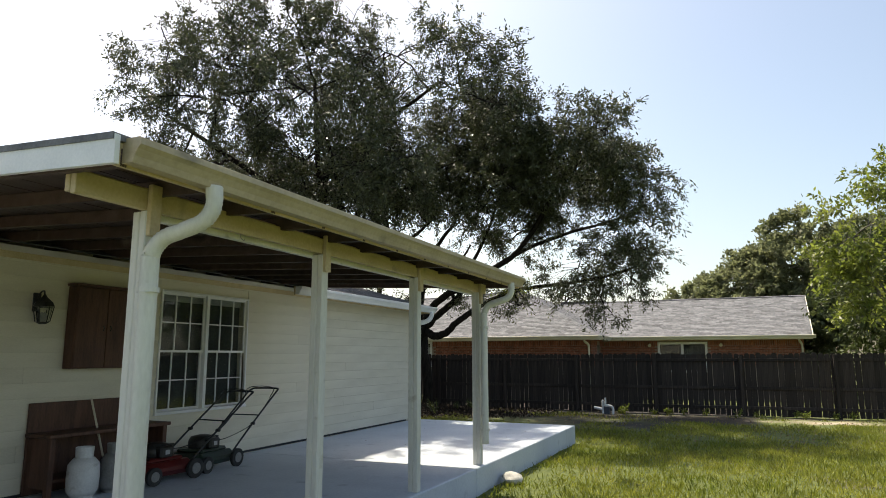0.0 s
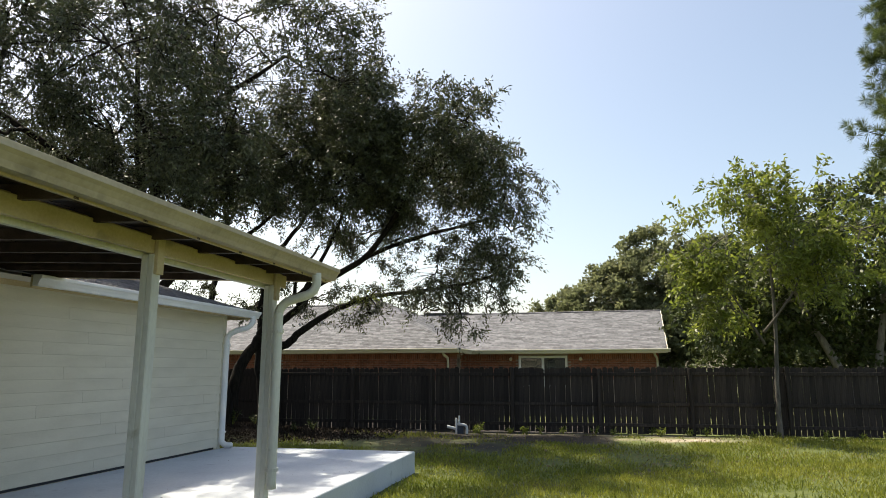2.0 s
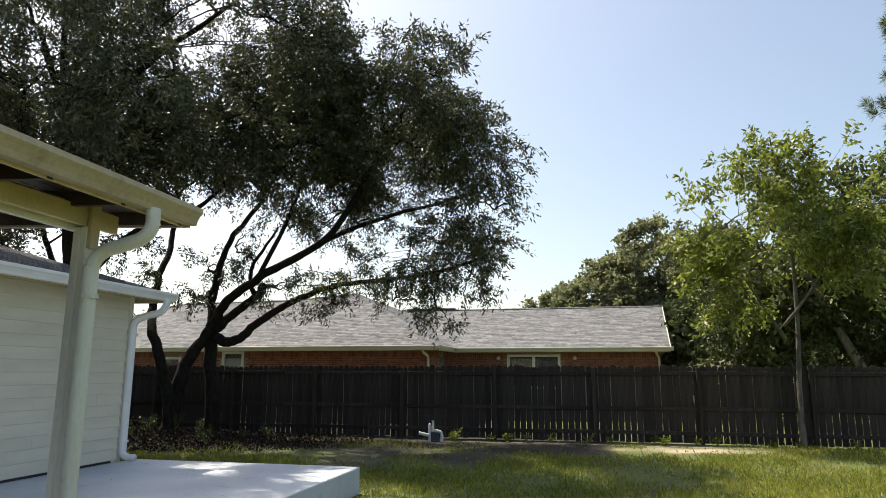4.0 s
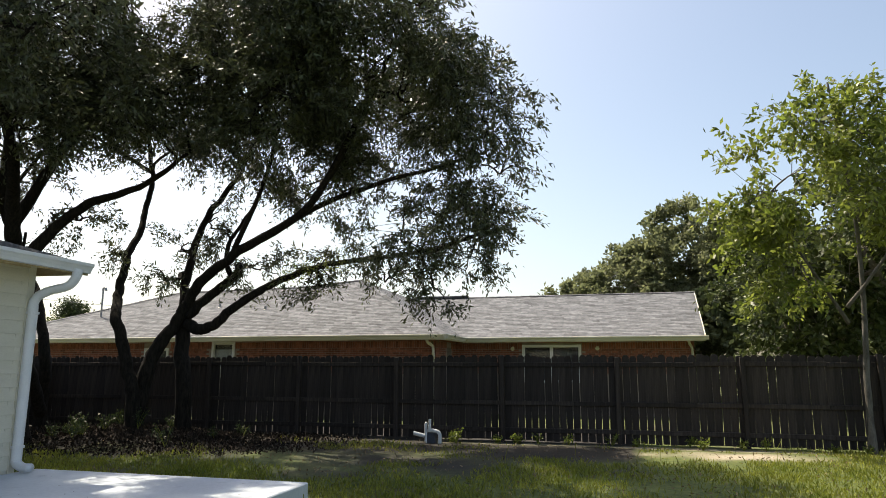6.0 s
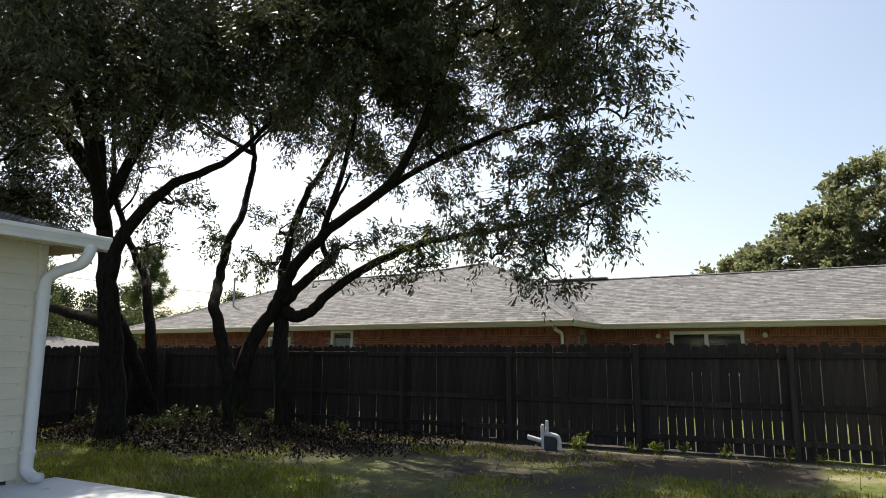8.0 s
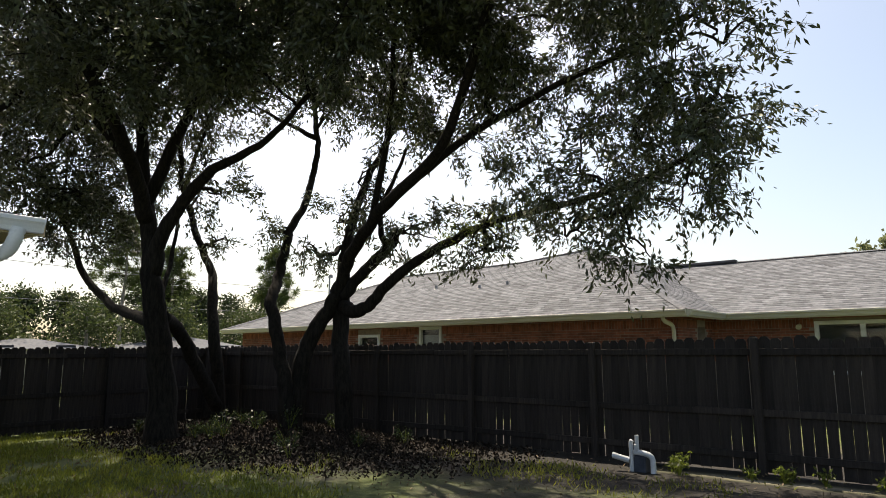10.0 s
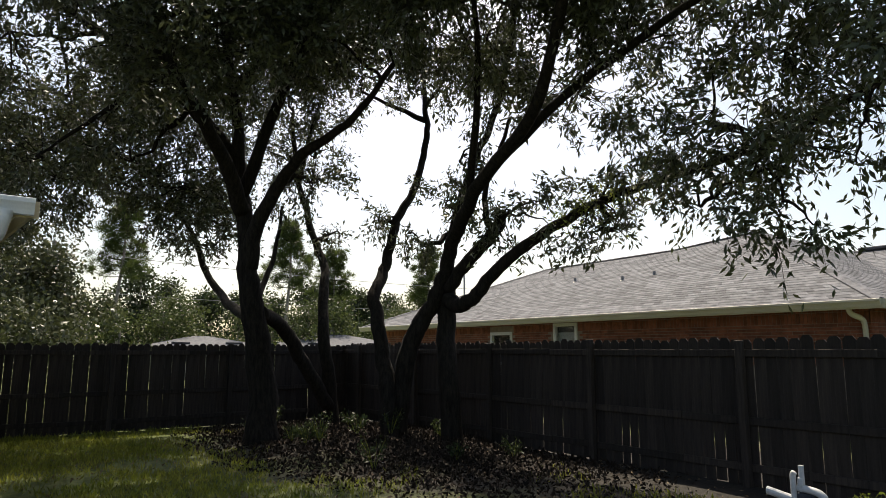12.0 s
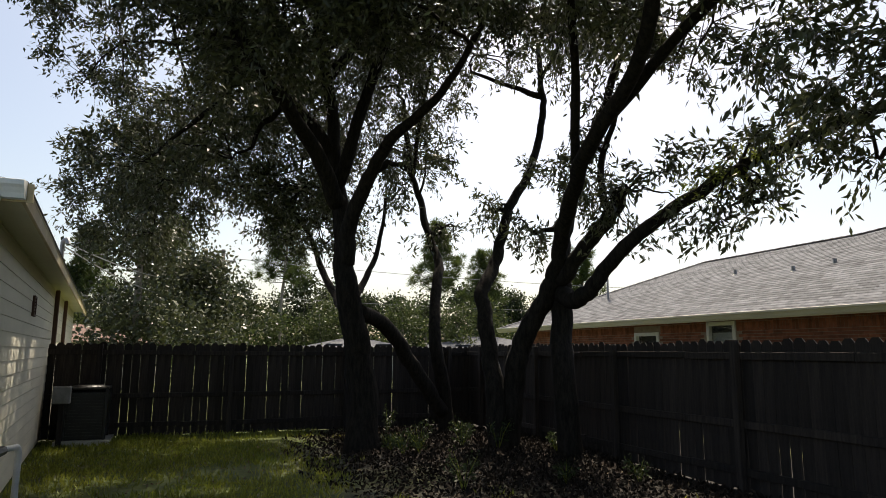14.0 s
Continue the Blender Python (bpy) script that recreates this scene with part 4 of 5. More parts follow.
tree("slim leaning oak with a kinked trunk", "tree", [
    ([(-13.2, 19.62, -0.05), (-13.1, 19.5, 0.9), (-12.88, 19.28, 1.5), (-12.98, 19.25, 2.12), (-13.5, 19.5, 3.05), (-13.95, 19.72, 3.55), (-14.4, 19.65, 4.2), (-14.9, 19.62, 5.1), (-15.0, 19.4, 5.95), (-14.7, 19.1, 7.2)], 0.165, 0.055),
    ([(-14.95, 19.45, 5.7), (-13.8, 19.2, 6.6), (-12.6, 19.0, 7.4)], 0.06, 0.03),
    ([(-14.9, 19.6, 5.2), (-14.3, 19.5, 5.5), (-13.9, 19.4, 6.0)], 0.035, 0.015),
    ([(-13.05, 19.45, 0.5), (-12.78, 18.9, 1.15), (-12.5, 18.4, 1.75), (-12.2, 17.95, 2.15), (-11.6, 17.35, 2.3)], 0.14, 0.13),
], [((-14.2, 18.8, 7.6), (1.8, 1.7, 1.3)), ((-12.2, 18.9, 7.6), (1.1, 1.0, 0.7)), ((-15.6, 19.4, 6.4), (1.4, 1.4, 1.1)), ((-13.7, 19.8, 4.3), (0.5, 0.4, 0.4)), ((-13.9, 19.3, 6.1), (0.8, 0.7, 0.4))], 12, per_m3=40, per_cluster=80, gaps=0.05, group="oaks by the fence")
tree("slim oak with an S-shaped dark trunk", "tree", [
    ([(-10.35, 19.3, -0.05), (-10.38, 19.28, 0.8), (-10.59, 19.31, 1.41), (-10.79, 19.33, 1.96), (-11.1, 19.38, 2.62), (-11.42, 19.72, 3.05), (-11.58, 19.93, 3.4), (-11.6, 20.05, 3.85), (-11.68, 20.28, 4.4), (-11.72, 20.65, 5.0), (-11.9, 20.98, 5.65), (-11.86, 21.1, 6.3), (-11.95, 21.15, 6.9), (-12.3, 21.3, 8.0)], 0.165, 0.055),
    ([(-11.9, 21.1, 6.75), (-12.4, 20.6, 7.1), (-12.9, 20.0, 7.5)], 0.07, 0.03),
], [((-11.5, 20.2, 8.4), (1.9, 1.7, 1.3)), ((-9.8, 20.6, 7.6), (1.5, 1.5, 1.1)), ((-12.8, 20.0, 7.9), (1.3, 1.3, 0.9)), ((-11.9, 19.9, 4.3), (0.45, 0.4, 0.4))], 13, per_m3=40, per_cluster=80, gaps=0.05, group="oaks by the fence")
leaning = tree("wide leaning oak with a long low limb over the fence", "tree", [
    ([(-10.55, 19.55, -0.05), (-10.42, 19.58, 1.0), (-10.33, 19.7, 1.7), (-10.15, 19.85, 2.2), (-9.9, 20.0, 2.62), (-9.7, 20.02, 3.05), (-9.25, 19.88, 3.52), (-8.3, 19.46, 3.96), (-7.35, 19.16, 4.3), (-6.7, 19.08, 4.58), (-6.0, 18.85, 4.95), (-5.1, 18.4, 5.9), (-4.4, 18.1, 7.0)], 0.20, 0.06),
    ([(-9.72, 20.22, -0.05), (-9.72, 20.1, 1.2), (-9.9, 20.2, 2.1), (-9.85, 20.18, 2.8)], 0.19, 0.16),
    ([(-9.75, 20.12, 2.55), (-9.35, 20.08, 2.42), (-9.0, 20.06, 2.5), (-8.72, 20.18, 2.8), (-8.25, 20.25, 3.13), (-7.86, 20.5, 3.44), (-7.36, 20.73, 3.72), (-6.79, 20.9, 3.93), (-6.1, 20.95, 4.03), (-5.0, 21.0, 4.12), (-3.8, 20.9, 4.25), (-2.7, 20.6, 4.5)], 0.145, 0.04),
    ([(-9.85, 20.15, 2.75), (-10.08, 20.4, 3.4), (-10.1, 20.55, 4.0), (-10.12, 20.8, 4.75), (-9.9, 21.0, 5.5), (-9.4, 20.95, 6.05), (-8.8, 20.75, 6.7), (-7.8, 20.2, 8.2)], 0.13, 0.045),
    ([(-9.75, 20.1, 2.75), (-9.3, 20.2, 3.15), (-8.9, 20.3, 3.5), (-8.65, 20.38, 3.75), (-8.55, 20.4, 3.98)], 0.12, 0.105),
    ([(-8.75, 20.36, 3.65), (-8.92, 20.34, 4.0), (-8.85, 20.3, 4.5), (-8.5, 20.3, 5.0), (-8.1, 20.2, 5.5)], 0.075, 0.03),
    ([(-7.3, 19.15, 4.35), (-5.6, 19.4, 5.2), (-3.8, 19.6, 5.7), (-2.4, 19.6, 6.0)], 0.08, 0.03),
    ([(-8.2, 19.42, 4.0), (-7.0, 18.6, 5.4), (-6.2, 17.9, 6.6)], 0.07, 0.03),
], [
    ((-4.8, 18.0, 8.0), (2.2, 2.0, 1.5)), ((-7.4, 19.4, 9.0), (2.1, 2.0, 1.5)), ((-3.6, 19.0, 7.0), (1.7, 1.9, 1.0), 1), ((-3.0, 20.2, 5.2), (1.4, 1.5, 0.9)), ((-2.8, 20.1, 4.1), (0.9, 0.9, 0.6)), ((-2.4, 19.8, 4.9), (0.7, 0.9, 0.8)), ((-4.2, 17.6, 7.4), (1.3, 1.4, 1.1)), ((-2.2, 18.4, 6.5), (1.0, 1.1, 0.9), 1), ((-3.0, 18.4, 7.5), (0.8, 0.9, 0.7)),
    ((-2.6, 21.8, 5.3), (0.9, 1.0, 0.6)), ((-5.2, 21.8, 7.8), (1.7, 1.5, 1.2)), ((-2.9, 16.9, 7.7), (1.3, 1.3, 0.9), 1),
    ((-6.0, 17.2, 6.8), (1.8, 1.7, 1.3)), ((-4.4, 20.2, 4.3), (1.4, 1.2, 0.6)), ((-3.7, 20.0, 3.3), (0.7, 0.5, 0.65)), ((-6.2, 20.2, 5.9), (1.7, 1.5, 0.9)), ((-9.0, 19.6, 7.8), (1.7, 1.7, 1.2)),
    ((-7.2, 18.4, 7.2), (1.7, 1.5, 1.1)), ((-9.8, 19.4, 6.9), (1.4, 1.3, 0.9)), ((-5.4, 19.2, 6.4), (1.3, 1.2, 0.9)), ((-8.2, 20.3, 3.9), (0.7, 0.5, 0.6)), ((-10.3, 19.8, 3.6), (0.5, 0.4, 0.5), 1), ((-6.6, 20.8, 3.35), (0.4, 0.4, 0.4), 1), ((-9.3, 20.1, 4.9), (0.7, 0.6, 0.6)), ((-10.4, 20.5, 4.4), (0.5, 0.5, 0.6)), ((-4.9, 20.7, 3.5), (0.6, 0.5, 0.4), 1), ((-9.6, 19.2, 7.0), (1.4, 1.2, 0.9)), ((-6.8, 18.2, 6.3), (1.4, 1.2, 0.8)), ((-5.0, 18.7, 6.9), (1.4, 1.2, 0.9)), ((-2.1, 19.8, 5.5), (0.7, 0.8, 0.5), 1), ((-8.0, 19.6, 6.6), (1.3, 1.1, 0.8)), ((-6.6, 20.6, 3.9), (0.8, 0.6, 0.5)),
], 14, per_m3=66, per_cluster=118, gaps=0.045, size=0.122, slim=0.31, group="oaks by the fence")

# bright fern tufts growing on the low limb
fr = np.random.default_rng(77)
ft = fr.uniform(0, 1, 900)[:, None]
fpos = np.array((-7.5, 20.68, 3.72)) * (1 - ft) + np.array((-6.1, 20.95, 4.08)) * ft + fr.normal(size=(900, 3)) * np.array((0.14, 0.14, 0.13)) * (0.5 + np.sin(ft * 9) ** 2)
tagged(leaf_mesh("fern", fpos, np.tile((0, 0, -0.2), (900, 1)), 0.09, 0.3, 0.3, fr, M["leaf_light"], leaning), "bright green fern growing on the limb")

# young tree by the fence, lighter leaves
tree("young tree with light green leaves by the fence", "tree", [
    ([(4.55, 20.72, -0.05), (4.60, 20.75, 1.2), (4.68, 20.75, 2.6), (4.7, 20.7, 4.2), (4.55, 20.6, 6.0), (4.4, 20.5, 7.2)], 0.075, 0.02),
    ([(4.4, 20.75, 2.4), (3.8, 20.5, 3.4), (3.1, 20.3, 4.6)], 0.04, 0.015),
    ([(4.4, 20.75, 2.7), (5.2, 20.6, 3.8), (5.8, 20.5, 5.2)], 0.04, 0.015),
], [((4.2, 20.5, 6.3), (1.2, 1.2, 1.1)), ((3.2, 20.3, 5.0), (1.1, 1.1, 1.2)), ((5.4, 20.5, 5.8), (1.3, 1.2, 1.3)), ((3.4, 20.4, 3.6), (0.9, 0.9, 0.9)), ((5.8, 20.4, 4.4), (1.1, 1.0, 1.0)), ((4.6, 20.2, 4.4), (0.9, 0.8, 0.9)), ((6.9, 20.6, 5.4), (1.2, 1.2, 1.3))], 21, leaf="leaf_light", bark="bark_grey", gaps=0.0, per_m3=84, per_cluster=66, size=0.155, slim=0.42, droop=0.5)
# dark trees behind the fence
tree("dense dark oak behind the fence with pale trunks", "tree", [
    ([(8.6, 27.0, 0), (8.2, 27.0, 1.6), (7.4, 27.0, 3.4), (6.8, 27, 5.0)], 0.2, 0.08), ([(8.9, 27.0, 0), (9.4, 27.0, 2.0), (9.8, 27, 4.4)], 0.18, 0.08),
], [((6.6, 27.2, 5.6), (2.4, 2.2, 2.2)), ((9.4, 27.0, 6.2), (2.6, 2.2, 2.4)), ((12.0, 27.0, 5.4), (2.6, 2.2, 2.6)), ((5.4, 28.0, 3.6), (1.9, 1.8, 1.8)), ((8.0, 28.5, 3.4), (2.4, 1.8, 2.0)), ((11.5, 28.0, 3.0), (2.6, 1.8, 2.0)), ((5.2, 29.5, 1.8), (1.8, 1.5, 1.8)), ((8.0, 30.0, 1.6), (2.2, 1.5, 1.8)), ((11.5, 30, 1.8), (2.6, 1.5, 2.0))], 22, leaf="leaf_mid", bark="bark_pale", per_m3=14, per_cluster=120, cluster=0.75, size=0.2, slim=0.55, droop=0.2)
tree("broad olive-green oak beyond the brick house", "tree", [([(4.5, 44.0, 0), (4.5, 44, 3), (4.3, 44, 6)], 0.4, 0.2)],
     [((4.6, 43.0, 6.2), (3.6, 3.2, 3.6)), ((1.6, 42.5, 5.0), (2.9, 2.6, 2.9)), ((-1.2, 42.5, 3.9), (2.4, 2.2, 2.2)), ((7.6, 43, 6.0), (3.4, 3, 3.4)), ((10.5, 43, 5.0), (3.2, 3, 3.2)), ((3.0, 41.2, 3.2), (3.0, 2.2, 2.2))],
     23, leaf="leaf_olive", bark="bark_pale", per_m3=13, per_cluster=130, cluster=0.6, size=0.23, slim=0.6, droop=0.0, hollow=0.86, gaps=-0.6)


def pine(at, h, crown_from, reach, seed, label, tuft=0.3, count=9):
    rng = np.random.default_rng(seed)
    root = thing("pine_tree", (0, 0, 0), label, "pine tree")
    base = Vector((*at, 0))
    line = [base + Vector((0.15 * math.sin(k * 0.9 + seed), 0.15 * math.cos(k * 1.1), h * k / 8)) for k in range(9)]
    smooth(part("trunk", tube(line, [0.19 - 0.15 * k / 8 for k in range(9)], 9), M["bark_pale"], root))
    boughs, pos, aim = [], [], []
    z = crown_from
    k = 0
    while z < h:
        f = (z - crown_from) / (h - crown_from)
        for b in range(3):
            a = k * 2.4 + b * 2.1 + rng.uniform(-0.3, 0.3)
            L = reach * (1 - 0.75 * f) * rng.uniform(0.7, 1.1)
            s = base + Vector((0, 0, z))
            e = s + Vector((math.cos(a) * L, math.sin(a) * L, 0.25 * L))
            bl = spline([s, s.lerp(e, 0.5) - Vector((0, 0, 0.1 * L)), e], 4)
            boughs.append(tube(bl, [0.035 - 0.025 * i / (len(bl) - 1) for i in range(len(bl))], 5, cap=False))
            for c in range(count):
                p = np.array(bl[min(len(bl) - 1, 3 + int(rng.integers(0, len(bl) - 3)))]) + rng.normal(size=3) * 0.22 * np.array((1, 1, 0.6))
                d = rng.normal(size=(84, 3)) * 0.75 + np.array((0, 0, 0.5)) + np.array((math.cos(a), math.sin(a), 0)) * 0.5
                d /= np.linalg.norm(d, axis=1)[:, None]
                pos.append(p + d * 0.02)
                aim.append(d * 6)
        z += 0.42
        k += 1
    tagged(part("branchwork", merged(*boughs), M["bark"], root), kind="stuff")
    leaf_mesh("crown", np.concatenate(pos), np.concatenate(aim), tuft, 0.05, 0.0, rng, M["needle"], root)
    return root


pine((12.7, 29.5), 19, 6.5, 2.6, 3, "tall pine with long needle tufts behind the fence", tuft=0.36, count=12)

# ---- far left: woods, pole, wires, houses ----
def woods(name, label, spots, seed, leaf="leaf_olive", size=0.34, per=130):
    """A far belt of trees: trunks and ragged crowns of many leaves; spots: (x, y, height, half width)."""
    rng = np.random.default_rng(seed)
    trunks, at = [], []
    for x, y, h, w in spots:
        trunks.append(tube([(x, y, 0), (x + 0.2, y, h * 0.5), (x, y, h * 0.9)], [0.16, 0.12, 0.03], 6, cap=False))
        for k in range(max(5, int(h * w * 1.7))):
            z = h * rng.uniform(0.18, 1.0)
            spread = w * (1.05 - (z / h) ** 2 * 0.8)
            c = np.array((x + rng.normal() * spread * 0.5, y + rng.normal() * spread * 0.5, z))
            at.append(c + rng.normal(size=(per, 3)) * np.array((0.55, 0.55, 0.38)))
    root = thing(name, (0, 0, 0), label, "trees", kind="stuff")
    part("trunks", merged(*trunks), M["bark_pale"], root)
    pos = np.concatenate(at)
    leaf_mesh("foliage", pos, np.zeros_like(pos), size, 0.6, 0.1, rng, M[leaf], root)
    return root


wr = random.Random(4)
belt = [(-62 + wr.uniform(-5, 5), y + wr.uniform(-1, 1), wr.uniform(6.0, 8.6), wr.uniform(2.0, 3.2)) for y in np.arange(-8, 84, 2.6)]
woods("far_woods", "hazy green woods beyond the side fence", belt, 31, leaf="leaf_dark", size=0.30, per=150)
low = [(-44 + wr.uniform(-4, 3), y + wr.uniform(-1, 1), wr.uniform(3.2, 5.2), wr.uniform(1.6, 2.6)) for y in np.arange(2, 64, 3.0)]
woods("far_shrubs", "green shrubs and small trees beyond the side fence", low, 32, leaf="leaf_mid", size=0.21, per=180)
woods("garden_tree", "dark leafy tree standing beyond the side fence", [(-27.5, 13.2, 8.0, 2.3), (-30, 15.6, 6.4, 2.2)], 33, leaf="leaf", size=0.19, per=330)
for i, (x, y, h) in enumerate(((-52, 22.0, 12.5), (-54, 14.0, 11.5), (-50, 34, 12), (-56, 41, 11), (-49, 47, 10.5), (-58, 8, 11))):
    pine((x, y), h, h * 0.55, 2.2, 40 + i, "tall thin pine above the far woods", tuft=0.55, count=5)

pole = thing("utility_pole", (-45, 17.1, 0), "grey wooden utility pole with wires and a crossarm", "utility pole")
part("pole", tube([(0, 0, 0), (0, 0, 8.1)], [0.17, 0.12], 10), M["pole"], pole)
part("crossarm", box(-0.06, 0.06, -0.8, 0.8, 7.3, 7.42, bevel=0.01), M["pole"], pole)
for y in (-0.7, 0.0, 0.7):
    part("insulator", tube([(0, y, 7.42), (0, y, 7.5), (0, y, 7.58)], [0.05, 0.07, 0.03], 8), M["grey_plastic"], pole)
part("transformer", tube([(0.28, 0, 5.6), (0.28, 0, 6.3)], 0.2, 12), M["galv"], pole)


def wire(a, b, sag, r=0.018):
    a, b = Vector(a), Vector(b)
    pts = [a.lerp(b, k / 14) - Vector((0, 0, sag * 4 * (k / 14) * (1 - k / 14))) for k in range(15)]
    tagged(link("wire", tube(pts, r, 5), M["grey_plastic"]), "thin overhead service wire", "wire", "overhead wires")


MAST = (-18.6, 11.95)
wire((-45, 17.1, 6.6), (*MAST, 4.2), 0.7)
wire((-45, 17.1, 5.6), (*MAST, 4.1), 0.9)
wire((-45, 17.8, 7.55), (-48, 70, 7.8), 0.6)
wire((-45, 16.4, 7.55), (-45, -40, 7.8), 0.6)
wire((-45, 17.1, 5.2), (-47, 70, 5.6), 0.5)
wire((-45, 17.1, 5.0), (-45, -40, 5.4), 0.5)


def far_house(at, w, d, h, rise, wall, roof, label, turn=0):
    """A small distant house with walls, hip roof, eaves and windows."""
    hs = thing("distant_house", at, label, "house", turn=turn)
    part("wall", box(-w / 2, w / 2, -d / 2, d / 2, 0, h), M[wall], hs)
    o = 0.4
    e = [(-w / 2 - o, -d / 2 - o, h), (w / 2 + o, -d / 2 - o, h), (w / 2 + o, d / 2 + o, h), (-w / 2 - o, d / 2 + o, h)]
    r = [(-w / 2 + d / 2, 0, h + rise), (w / 2 - d / 2, 0, h + rise)]
    part("roof", polygon((e[0], e[1], r[1], r[0]), (e[1], e[2], r[1]), (e[2], e[3], r[0], r[1]), (e[3], e[0], r[0]), e[::-1]), M[roof], hs)
    for x in (-w * 0.25, w * 0.25):
        part("window", box(x - 0.5, x + 0.5, -d / 2 - 0.02, -d / 2 + 0.05, 1.0, 2.1), M["unlit_dark"], hs)
    return hs


far_house((-42, 34, 0), 8, 6, 1.9, 0.8, "tan", "shingle", "distant pale house with a grey roof", 80)
far_house((-42, 25, 0), 6, 5, 1.9, 0.6, "tan", "shingle", "distant tan house beyond the trees", 85)
far_house((-37, 9.2, 0), 9, 7, 2.0, 0.9, "tan", "terracotta", "distant house with a reddish brown roof", 90)

# ---- along the house's end wall ----
mast = thing("service_mast", (*MAST, 0), "grey electrical service mast with weatherhead on the roof", "service mast")
part("pipe", tube([(0, 0, 2.6), (0, 0, 4.12)], 0.05, 8), M["galv"], mast)
part("weatherhead", tube(spline([(0, 0, 4.08), (0.02, 0.02, 4.2), (0.12, 0.1, 4.22), (0.18, 0.15, 4.1)], 4), 0.055, 8), M["galv"], mast)
for d, name, lab in ((8.9, "conduit", "brown conduit running up the end wall"), (12.0, "conduit", "brown conduit running up the end wall")):
    c = tagged(link(name, box(0.025, 0.10, -0.06, 0.06, 0.3, 2.8, bevel=0.01), M["darkwood"]), lab, "conduit", "wall conduits")
    c.matrix_basis = wall_north.matrix_basis @ pose(0, d, 0)
vent = thing("wall_vent", (0, 0, 0), "small dark louvred vent high on the end wall", "vent")
vent.matrix_basis = wall_north.matrix_basis @ pose(0, 4.8, 2.25)
part("frame", holed(0.02, 0.05, -0.16, 0.16, -0.14, 0.14, [(-0.13, 0.13, -0.11, 0.11)]), M["darkwood"], vent)
for k in range(5):
    part("slat", box(0.022, 0.042, -0.13, 0.13, -0.105 + k * 0.044, -0.085 + k * 0.044), M["darkwood"], vent)
tap = thing("water_pipe", (0, 0, 0), "white plastic water pipe elbow beside the end wall", "pipe")
tap.matrix_basis = wall_north.matrix_basis @ pose(0, 2.5, -0.08)
smooth(part("riser", tube(spline([(0.02, -0.30, 0.70), (0.16, -0.12, 0.71), (0.20, 0.0, 0.70), (0.22, 0.03, 0.62), (0.22, 0.03, 0.4), (0.22, 0.03, -0.05)], 5), 0.034, 10), M["pvc"], tap))
part("valve", tube([(0.03, -0.42, 0.69), (0.10, -0.2, 0.70)], [0.06, 0.05], 8), M["black_metal"], tap)


def air_conditioner(at):
    """An outdoor condenser: pad, louvred casing, corner posts, fan grille on top."""
    ac = thing("air_conditioner", at, "dark metal outdoor air conditioner unit by the fence", "air conditioner")
    part("pad", box(-0.45, 0.45, -0.45, 0.45, -0.05, 0.06, bevel=0.01), M["stone"], ac)
    part("casing", box(-0.33, 0.33, -0.33, 0.33, 0.06, 0.92, bevel=0.03), M["black_metal"], ac)
    for x in (-0.33, 0.33):
        for y in (-0.33, 0.33):
            part("corner_post", box(x - 0.03, x + 0.03, y - 0.03, y + 0.03, 0.06, 0.95, bevel=0.01), M["black_metal"], ac)
    for k in range(14):
        z = 0.12 + k * 0.056
        part("louvre", box(0.332, 0.345, -0.29, 0.29, z, z + 0.02), M["black_metal"], ac)
    part("lid", box(-0.36, 0.36, -0.36, 0.36, 0.94, 0.985, bevel=0.012), M["black_metal"], ac)
    part("fan_guard", tube([(0, 0, 0.985), (0, 0, 1.01)], [0.28, 0.24], 20), M["black_metal"], ac)


air_conditioner((-14.88, 13.15, 0.0))
bx = thing("meter_box", (-14.36, 12.80, 0), "grey electrical box on a short post by the fence", "electrical box")
part("post", box(-0.04, 0.04, -0.04, 0.04, -0.05, 0.75, bevel=0.005), M["fence"], bx)
part("case", box(0.0, 0.14, -0.14, 0.14, 0.72, 1.02, bevel=0.015), M["grey_plastic"], bx)
part("door", box(0.142, 0.152, -0.12, 0.12, 0.74, 1.0, bevel=0.004), M["grey_plastic"], bx)

# ---- pipe assembly by the back fence ----
pipes = thing("backflow_pipes", (-3.82, 20.16, 0.0), "white plastic irrigation pipes with a dark valve box", "irrigation pipes")
pipes.scale = (0.9, 0.9, 0.9)
smooth(part("riser", tube(spline([(-0.02, 0, -0.05), (-0.02, 0, 0.3), (-0.02, 0, 0.42), (0.0, 0, 0.46)], 4), 0.032, 10), M["pvc"], pipes))
part("stub", tube([(0.06, 0.02, 0.26), (0.06, 0.02, 0.40), (0.07, 0.02, 0.41), (0.07, 0.02, 0.54)], [0.04, 0.04, 0.03, 0.03], 10), M["pvc"], pipes)
smooth(part("elbow", tube(spline([(0.02, 0.02, 0.29), (0.16, 0.02, 0.28), (0.27, 0.02, 0.25), (0.31, 0.02, 0.17), (0.31, 0.02, -0.05)], 5), 0.042, 10), M["pvc"], pipes))
part("outlet", tube([(-0.05, 0.0, 0.16), (-0.28, -0.06, 0.22), (-0.29, -0.06, 0.22)], [0.045, 0.045, 0.05], 10), M["pvc"], pipes)
part("valve_box", box(0.0, 0.2, 0.0, 0.2, -0.05, 0.24, bevel=0.02), M["slate"], pipes)

# ---- things on the patio ----
lamp = thing("wall_lantern", (WALL_X + 0.022, 4.2, 2.25), "black metal wall lantern with glass panes", "wall lamp")
part("back_plate", box(0.0, 0.02, -0.06, 0.06, -0.05, 0.22, bevel=0.008), M["black_metal"], lamp)
